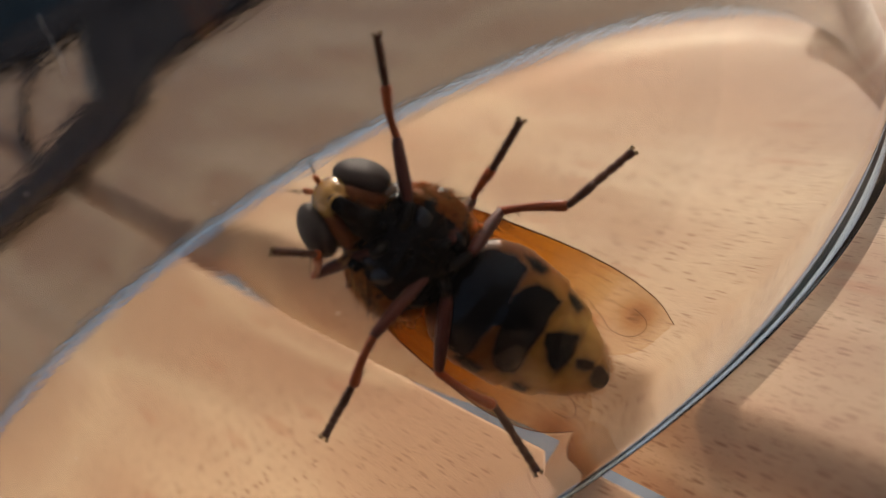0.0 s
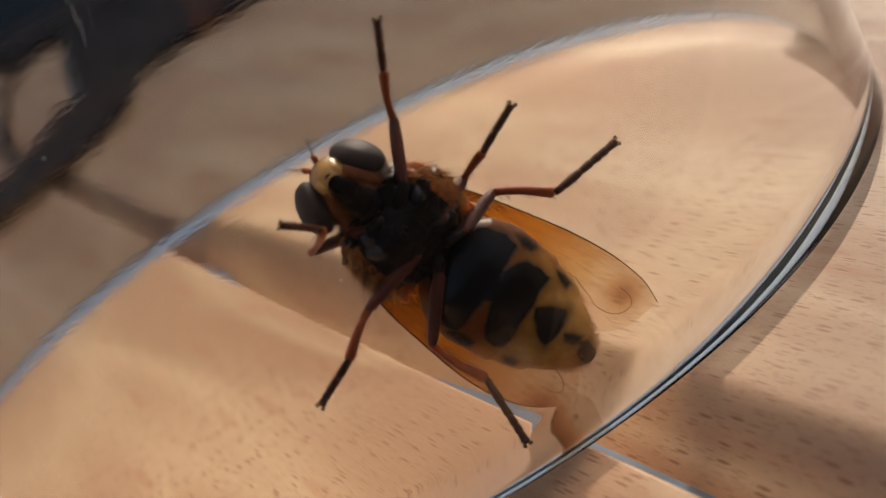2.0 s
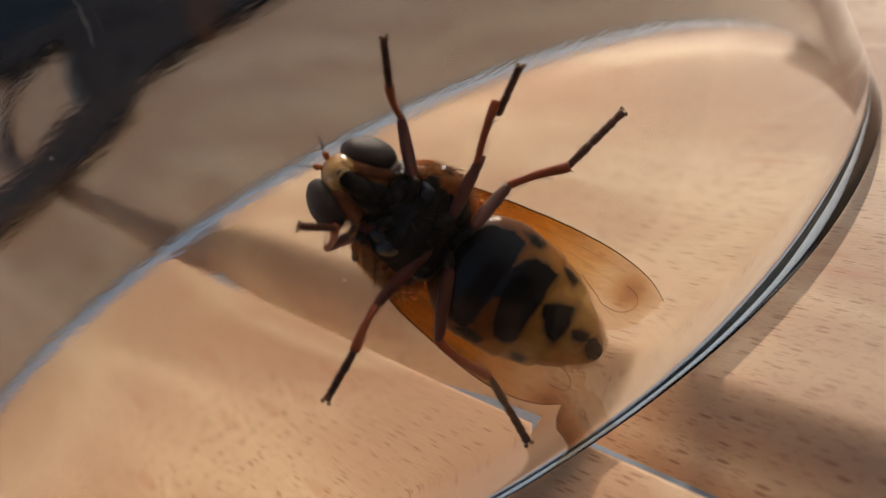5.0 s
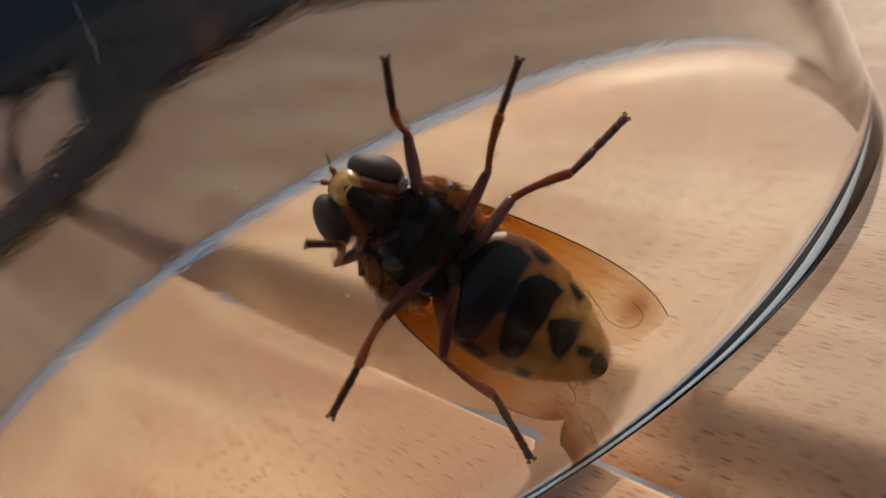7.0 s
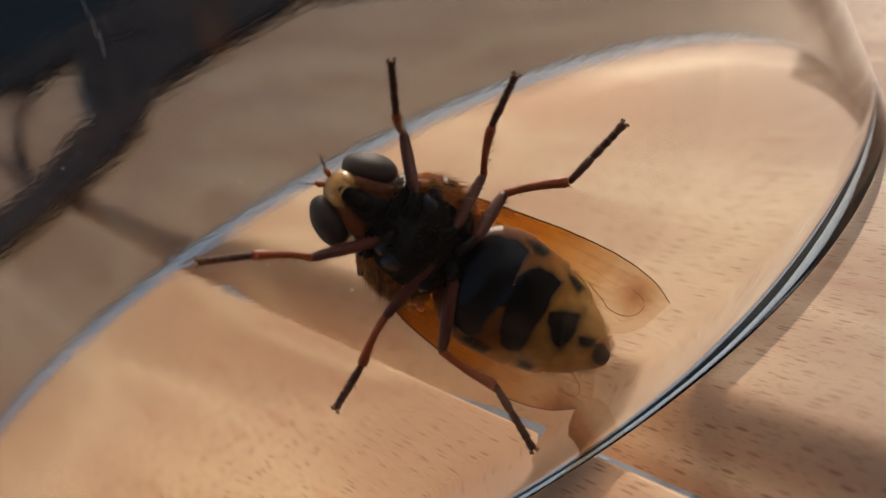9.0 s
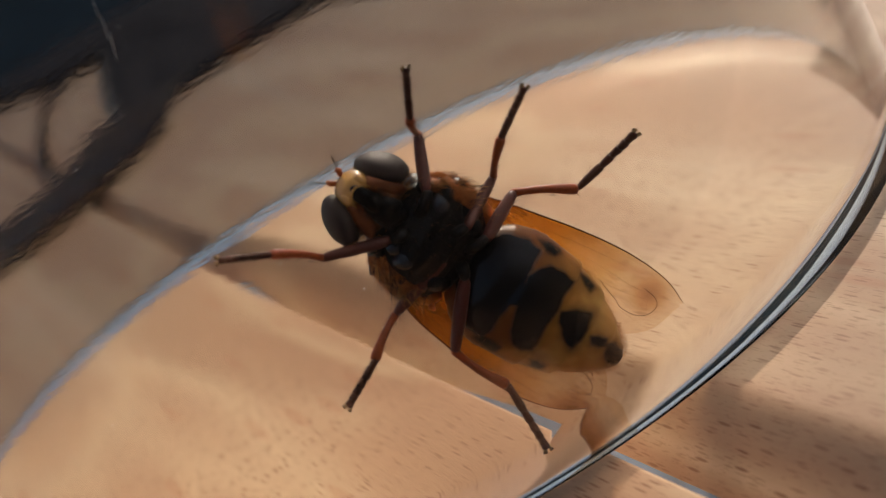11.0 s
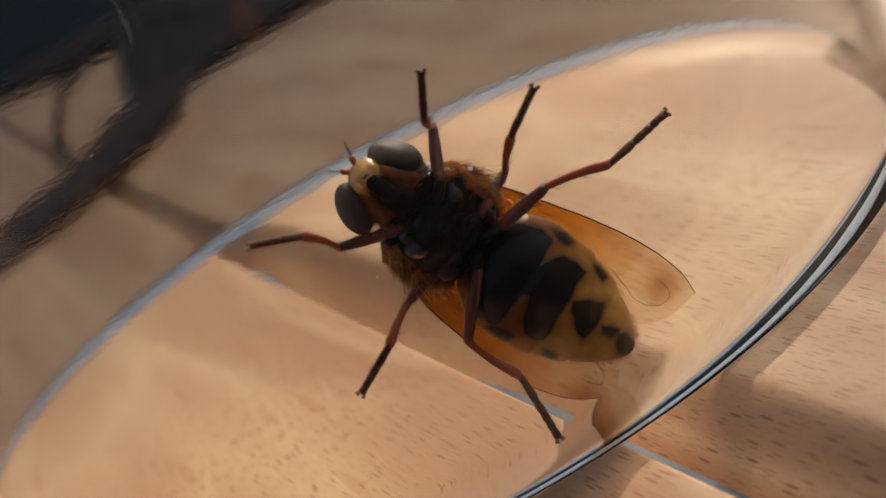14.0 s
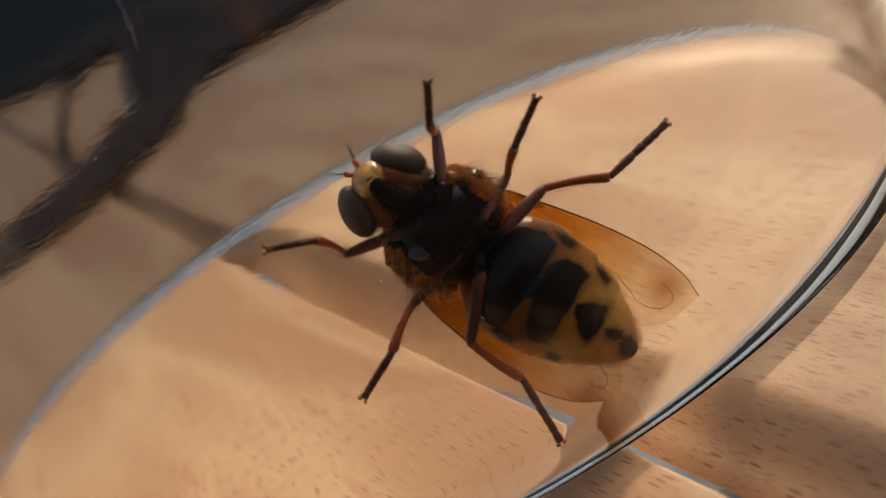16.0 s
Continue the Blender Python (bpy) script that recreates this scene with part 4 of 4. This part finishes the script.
def motions():
    stand = pose(0.003249, -0.038969, 0.014021, 91.761, -62.973, -176.803)
    walk(fly, [(t, stand @ mm(x, y, 0, 0, 0, turn)) for t, x, y, turn in (
        (0, -0.04, 0.12, 3.26), (0.5, -0.06, 0.11, 3.20), (1, -0.04, 0.07, 2.90), (1.5, -0.03, 0.09, 3.29), (2, 0.07, -0.18, 2.07), (2.5, 0.04, -0.20, 1.97), (3, 0.01, -0.24, 2.03), (3.5, -0.04, -0.19, 1.69), (6, -0.15, 0.38, 2.62), (6.5, -0.23, 0.35, 2.27), (7, -0.22, 0.34, 2.40), (7.5, -0.20, 0.33, 2.32), (8, -0.34, 0.53, 2.02), (8.5, -0.03, 0.13, 0.23), (9, 0.00, 0.00, 0.00), (11.5, 0.02, -0.08, 0.42), (12, 0.01, -0.11, 0.53), (12.5, -0.04, -0.17, 0.62), (13, -0.06, -0.22, 0.65), (13.5, 0.08, -0.16, 0.87), (14, 0.04, -0.06, 0.26), (14.5, 0.03, -0.02, 0.06), (15, 0.03, -0.05, 0.03), (15.5, 0.06, -0.03, -0.07), (16, 0.09, -0.04, 0.04))])
    walk(LEGS['front_leg_a']['femur'], [(0, mm(1.67, 1.98, 2.26, 0.0, -8.6, 44.6)), (3.5, mm(1.67, 1.98, 2.26, 0.0, -14.8, 48.0)), (6, mm(1.67, 1.98, 2.26, 0.0, -27.3, 46.4)), (7, mm(1.67, 1.98, 2.26, 0.0, -22.2, 46.0)), (8, mm(1.67, 1.98, 2.26, 0.0, -26.4, 45.2)), (9, mm(1.67, 1.98, 2.26, 0.0, -26.4, 50.2)), (11.5, mm(1.67, 1.98, 2.26, 0.0, -32.4, 55.0)), (12.5, mm(1.67, 1.98, 2.26, 0.0, -34.7, 53.8)), (14.5, mm(1.67, 1.98, 2.26, 0.0, -40.1, 59.0)), (16, mm(1.67, 1.98, 2.26, 0.0, -44.3, 60.2))])
    walk(LEGS['front_leg_a']['tibia'], [(0, mm(4.02, 4.29, 2.76, 0.0, 20.9, 37.4)), (3.5, mm(3.83, 4.37, 3.11, 0.0, 33.7, 30.6)), (6, mm(3.71, 4.12, 3.79, 0.0, 45.2, 16.4)), (7, mm(3.81, 4.20, 3.52, 0.0, 48.2, 11.8)), (8, mm(3.77, 4.10, 3.74, 0.0, 49.5, 8.2)), (9, mm(3.58, 4.27, 3.74, 0.0, 56.9, 17.1)), (11.5, mm(3.29, 4.28, 4.05, 0.0, 58.5, 10.5)), (12.5, mm(3.29, 4.19, 4.16, 0.0, 59.4, 8.7)), (14.5, mm(2.98, 4.17, 4.40, -0.0, 64.8, -2.1)), (16, mm(2.86, 4.05, 4.59, 0.0, 65.0, 2.0))])
    walk(LEGS['front_leg_a']['tarsus'], [(0, mm(6.24, 5.99, 1.69, 0.0, 29.1, 36.2)), (3.5, mm(5.97, 5.64, 1.45, 0.0, 27.1, 39.2)), (6, mm(5.74, 4.72, 1.66, 0.0, 31.5, 36.7)), (7, mm(5.77, 4.60, 1.29, 0.0, 23.5, 38.1)), (8, mm(5.70, 4.37, 1.46, 0.0, 27.3, 38.0)), (9, mm(5.14, 4.75, 1.23, 0.0, 22.2, 43.6)), (11.5, mm(4.82, 4.57, 1.49, 0.0, 27.2, 43.2)), (12.5, mm(4.80, 4.42, 1.58, 0.0, 29.5, 44.6)), (14.5, mm(4.26, 4.12, 1.69, 0.0, 31.0, 42.0)), (16, mm(4.12, 4.09, 1.87, 0.0, 34.5, 41.8))])
    walk(LEGS['mid_leg_a']['femur'], [(0, mm(-1.14, 1.53, 1.75, 0.0, -45.4, 103.1)), (3.5, mm(-1.14, 1.53, 1.75, 0.0, -44.3, 100.9)), (6, mm(-1.14, 1.53, 1.75, 0.0, 10.9, 73.6)), (7, mm(-1.14, 1.53, 1.75, 0.0, -8.2, 81.5)), (8, mm(-1.14, 1.53, 1.75, 0.0, -27.5, 90.4)), (9, mm(-1.14, 1.53, 1.75, 0.0, -25.6, 93.3)), (11.5, mm(-1.14, 1.53, 1.75, 0.0, -32.1, 95.7)), (12.5, mm(-1.14, 1.53, 1.75, 0.0, -33.0, 95.7)), (14.5, mm(-1.14, 1.53, 1.75, 0.0, -38.1, 100.8)), (16, mm(-1.14, 1.53, 1.75, 0.0, -38.9, 100.6))])
    walk(LEGS['mid_leg_a']['tibia'], [(0, mm(-1.71, 3.98, 4.31, 0.0, 54.5, 55.5)), (3.5, mm(-1.63, 4.05, 4.26, 0.0, 58.9, 52.6)), (6, mm(-0.15, 4.91, 1.07, 0.0, -19.1, 72.9)), (7, mm(-0.62, 5.04, 2.26, 0.0, 24.3, 54.8)), (8, mm(-1.16, 4.71, 3.41, 0.0, 30.1, 49.1)), (9, mm(-1.33, 4.76, 3.30, 0.0, 34.3, 50.1)), (11.5, mm(-1.44, 4.55, 3.66, 0.0, 46.1, 44.4)), (12.5, mm(-1.44, 4.53, 3.70, 0.0, 46.3, 42.7)), (14.5, mm(-1.67, 4.30, 3.96, 0.0, 50.2, 40.0)), (16, mm(-1.66, 4.27, 4.00, 0.0, 54.9, 38.7))])
    walk(LEGS['mid_leg_a']['tarsus'], [(0, mm(-0.57, 5.65, 1.46, 0.0, 17.2, 77.3)), (3.5, mm(-0.54, 5.48, 1.26, 0.0, 15.9, 78.9)), (6, mm(0.82, 8.07, 2.21, 0.0, 23.0, 63.8)), (7, mm(1.22, 7.64, 0.82, 0.0, -3.9, 73.3)), (8, mm(0.82, 6.99, 1.65, 0.0, 14.7, 68.7)), (9, mm(0.52, 6.97, 1.34, 0.0, 9.8, 77.1)), (11.5, mm(0.29, 6.25, 1.14, 0.0, 8.6, 76.8)), (12.5, mm(0.33, 6.16, 1.18, 0.0, 10.5, 75.3)), (14.5, mm(0.04, 5.74, 1.28, 0.0, 13.3, 75.3)), (16, mm(-0.09, 5.53, 1.15, 0.0, 11.0, 75.0))])
    walk(LEGS['hind_leg_a']['femur'], [(0, mm(-2.48, 1.61, 1.95, 0.0, -33.8, 104.9)), (3.5, mm(-2.48, 1.61, 1.95, 0.0, -30.5, 107.2)), (6, mm(-2.48, 1.61, 1.95, 0.0, -17.2, 99.9)), (7, mm(-2.48, 1.61, 1.95, 0.0, -20.0, 98.5)), (8, mm(-2.48, 1.61, 1.95, 0.0, -26.8, 96.5)), (9, mm(-2.48, 1.61, 1.95, 0.0, -25.7, 99.6)), (11.5, mm(-2.48, 1.61, 1.95, 0.0, -30.6, 98.0)), (12.5, mm(-2.48, 1.61, 1.95, 0.0, -31.9, 100.8)), (13.41, mm(-2.48, 1.61, 1.95, 0.0, -31.9, 100.8)), (13.49, mm(-2.48, 1.61, 1.95, 0.0, -0.9, 105.3)), (14.5, mm(-2.48, 1.61, 1.95, 0.0, -0.9, 105.3)), (16, mm(-2.48, 1.61, 1.95, 0.0, -14.3, 105.5))])
    walk(LEGS['hind_leg_a']['tibia'], [(0, mm(-3.19, 4.28, 3.81, 0.0, 35.9, 132.6)), (3.5, mm(-3.33, 4.35, 3.64, 0.0, 49.5, 137.0)), (6, mm(-3.03, 4.74, 2.94, 0.0, 23.5, 111.2)), (7, mm(-2.94, 4.70, 3.09, 0.0, 29.3, 112.8)), (8, mm(-2.82, 4.56, 3.46, 0.0, 40.3, 120.7)), (9, mm(-2.98, 4.56, 3.40, 0.0, 29.4, 130.9)), (11.5, mm(-2.88, 4.44, 3.65, 0.0, 4.0, 144.9)), (12.5, mm(-3.01, 4.38, 3.71, 0.0, 40.3, 138.8)), (13.41, mm(-3.01, 4.38, 3.71, 0.0, 40.3, 138.8)), (13.49, mm(-3.36, 4.82, 2.01, 0.0, 8.8, 125.6)), (14.5, mm(-3.36, 4.82, 2.01, 0.0, 8.8, 125.6)), (16, mm(-3.34, 4.71, 2.78, 0.0, 20.0, 133.1))])
    walk(LEGS['hind_leg_a']['tarsus'], [(0, mm(-5.11, 6.37, 1.75, 0.0, -1.5, 105.8)), (3.5, mm(-4.99, 5.90, 0.98, 0.0, -9.6, 108.8)), (6, mm(-4.19, 7.74, 1.54, 0.0, -9.7, 101.1)), (7, mm(-4.13, 7.52, 1.37, 0.0, -11.1, 103.0)), (8, mm(-4.18, 6.85, 1.19, 0.0, -11.9, 101.5)), (9, mm(-4.98, 6.87, 1.68, 0.0, -4.0, 101.2)), (11.5, mm(-5.74, 6.45, 3.40, 0.0, 22.1, 93.6)), (12.5, mm(-5.02, 6.14, 1.44, 0.0, -3.6, 103.3)), (13.41, mm(-5.02, 6.14, 1.44, 0.0, -3.6, 103.3)), (13.49, mm(-5.38, 7.63, 1.47, 0.0, -11.1, 108.2)), (14.5, mm(-5.38, 7.63, 1.47, 0.0, -11.1, 108.2)), (16, mm(-5.60, 7.12, 1.58, 0.0, -7.7, 105.7))])
    walk(LEGS['front_leg_b']['femur'], [(0, mm(1.77, -1.10, 2.26, -0.0, -38.5, -70.0)), (3.5, mm(1.77, -1.10, 2.26, -0.0, -40.0, -68.9)), (6, mm(1.77, -1.10, 2.26, -0.0, -46.7, -78.2)), (7, mm(1.77, -1.10, 2.26, -0.0, -46.7, -78.2)), (7.82, mm(1.77, -1.10, 2.26, -0.0, -46.7, -78.2)), (7.98, mm(1.77, -1.10, 2.26, -0.0, -2.3, -46.5)), (9, mm(1.77, -1.10, 2.26, -0.0, -2.3, -46.5)), (12.5, mm(1.77, -1.10, 2.26, -0.0, -13.8, -51.4)), (14.5, mm(1.77, -1.10, 2.26, -0.0, -20.9, -55.6)), (16, mm(1.77, -1.10, 2.26, -0.0, -24.8, -60.0))])
    walk(LEGS['front_leg_b']['tibia'], [(0, mm(2.75, -3.79, 4.54, 0.0, 56.5, 41.5)), (3.5, mm(2.78, -3.71, 4.61, 0.0, 57.6, 57.8)), (6, mm(2.28, -3.55, 4.92, 0.0, 59.2, 38.5)), (7, mm(2.28, -3.55, 4.92, 0.0, 59.2, 38.5)), (7.82, mm(2.28, -3.55, 4.92, 0.0, 59.2, 38.5)), (7.98, mm(4.28, -3.75, 2.41, -0.0, 17.5, -24.9)), (9, mm(4.28, -3.75, 2.41, -0.0, 17.5, -24.9)), (12.5, mm(3.98, -3.87, 3.14, -0.0, 38.4, -13.4)), (14.5, mm(3.70, -3.92, 3.57, -0.0, 41.4, -3.6)), (16, mm(3.42, -3.98, 3.80, 0.0, 45.3, 1.1))])
    walk(LEGS['front_leg_b']['tarsus'], [(0, mm(4.16, -2.54, 1.69, -0.0, 27.0, -22.3)), (3.5, mm(3.75, -2.17, 1.73, -0.0, 28.7, -22.0)), (6, mm(3.65, -2.46, 1.99, -0.0, 38.7, -23.7)), (7, mm(3.65, -2.46, 1.99, -0.0, 38.7, -23.7)), (7.82, mm(3.65, -2.46, 1.99, -0.0, 38.7, -23.7)), (7.98, mm(7.24, -5.12, 1.38, -0.0, 0.2, -38.4)), (9, mm(7.24, -5.12, 1.38, -0.0, 0.2, -38.4)), (12.5, mm(6.59, -4.49, 1.01, -0.0, -2.2, -38.0)), (14.5, mm(6.26, -4.08, 1.31, -0.0, 6.9, -41.7)), (16, mm(5.83, -3.93, 1.37, -0.0, 9.8, -39.8))])
    walk(LEGS['mid_leg_b']['femur'], [(0, mm(-1.13, -0.50, 1.75, -0.0, 11.1, -79.9)), (3.5, mm(-1.13, -0.50, 1.75, -0.0, -10.0, -86.4)), (6, mm(-1.13, -0.50, 1.75, -0.0, -3.6, -82.9)), (7, mm(-1.13, -0.50, 1.75, -0.0, -3.6, -82.9)), (9, mm(-1.13, -0.50, 1.75, -0.0, -12.7, -87.3)), (12.5, mm(-1.13, -0.50, 1.75, -0.0, -18.1, -87.4)), (16, mm(-1.13, -0.50, 1.75, -0.0, -16.5, -87.5))])
    walk(LEGS['mid_leg_b']['tibia'], [(0, mm(-0.50, -4.43, 0.98, 0.0, -12.9, -108.8)), (3.5, mm(-0.89, -4.50, 2.44, 0.0, 34.6, -92.2)), (6, mm(-0.64, -4.53, 2.00, 0.0, 21.2, -92.2)), (7, mm(-0.64, -4.53, 2.00, 0.0, 21.2, -92.2)), (9, mm(-0.95, -4.47, 2.62, 0.0, 8.0, -96.4)), (12.5, mm(-0.96, -4.37, 2.99, -0.0, 35.8, -88.0)), (16, mm(-0.96, -4.40, 2.88, 0.0, 29.2, -91.8))])
    walk(LEGS['mid_leg_b']['tarsus'], [(0, mm(-1.31, -6.96, 1.59, 0.0, 14.9, -92.2)), (3.5, mm(-0.97, -6.76, 0.88, 0.0, -0.2, -94.2)), (6, mm(-0.74, -7.08, 1.01, 0.0, 3.3, -97.0)), (7, mm(-0.74, -7.08, 1.01, 0.0, 3.3, -97.0)), (9, mm(-1.25, -7.17, 2.24, -0.0, 32.2, -80.1)), (12.5, mm(-0.89, -6.59, 1.38, 0.0, 11.7, -90.5)), (16, mm(-1.04, -6.79, 1.54, -0.0, 15.3, -87.6))])
    walk(LEGS['hind_leg_b']['femur'], [(0, mm(-2.73, -0.72, 1.95, 0.0, 0.7, -121.1)), (3.5, mm(-2.73, -0.72, 1.95, 0.0, -0.7, -121.5)), (6, mm(-2.73, -0.72, 1.95, 0.0, 1.5, -117.4)), (7, mm(-2.73, -0.72, 1.95, 0.0, 1.5, -117.4)), (9, mm(-2.73, -0.72, 1.95, 0.0, -2.2, -116.9)), (12.5, mm(-2.73, -0.72, 1.95, 0.0, 4.4, -116.9)), (16, mm(-2.73, -0.72, 1.95, 0.0, -1.5, -117.7))])
    walk(LEGS['hind_leg_b']['tibia'], [(0, mm(-4.80, -4.17, 1.90, 0.0, 11.6, 176.9)), (3.5, mm(-4.83, -4.15, 2.01, 0.0, 11.3, 177.8)), (6, mm(-4.58, -4.29, 1.85, 0.0, 18.9, -179.2)), (7, mm(-4.58, -4.29, 1.85, 0.0, 18.9, -179.2)), (9, mm(-4.55, -4.30, 2.11, 0.0, 14.7, 179.8)), (12.5, mm(-4.54, -4.30, 1.65, 0.0, 9.6, 179.7)), (16, mm(-4.60, -4.28, 2.06, 0.0, 13.7, -178.7))])
    walk(LEGS['hind_leg_b']['tarsus'], [(0, mm(-8.14, -3.99, 1.22, 0.0, 17.2, -157.1)), (3.5, mm(-8.17, -4.02, 1.34, 0.0, 19.8, -155.7)), (6, mm(-7.80, -4.34, 0.75, 0.0, 10.6, -155.1)), (7, mm(-7.80, -4.34, 0.75, 0.0, 10.6, -155.1)), (9, mm(-7.85, -4.29, 1.24, 0.0, 17.8, -153.0)), (12.5, mm(-7.90, -4.28, 1.08, 0.0, 15.9, -154.8)), (16, mm(-7.91, -4.36, 1.25, 0.0, 18.0, -154.0))])


motions()
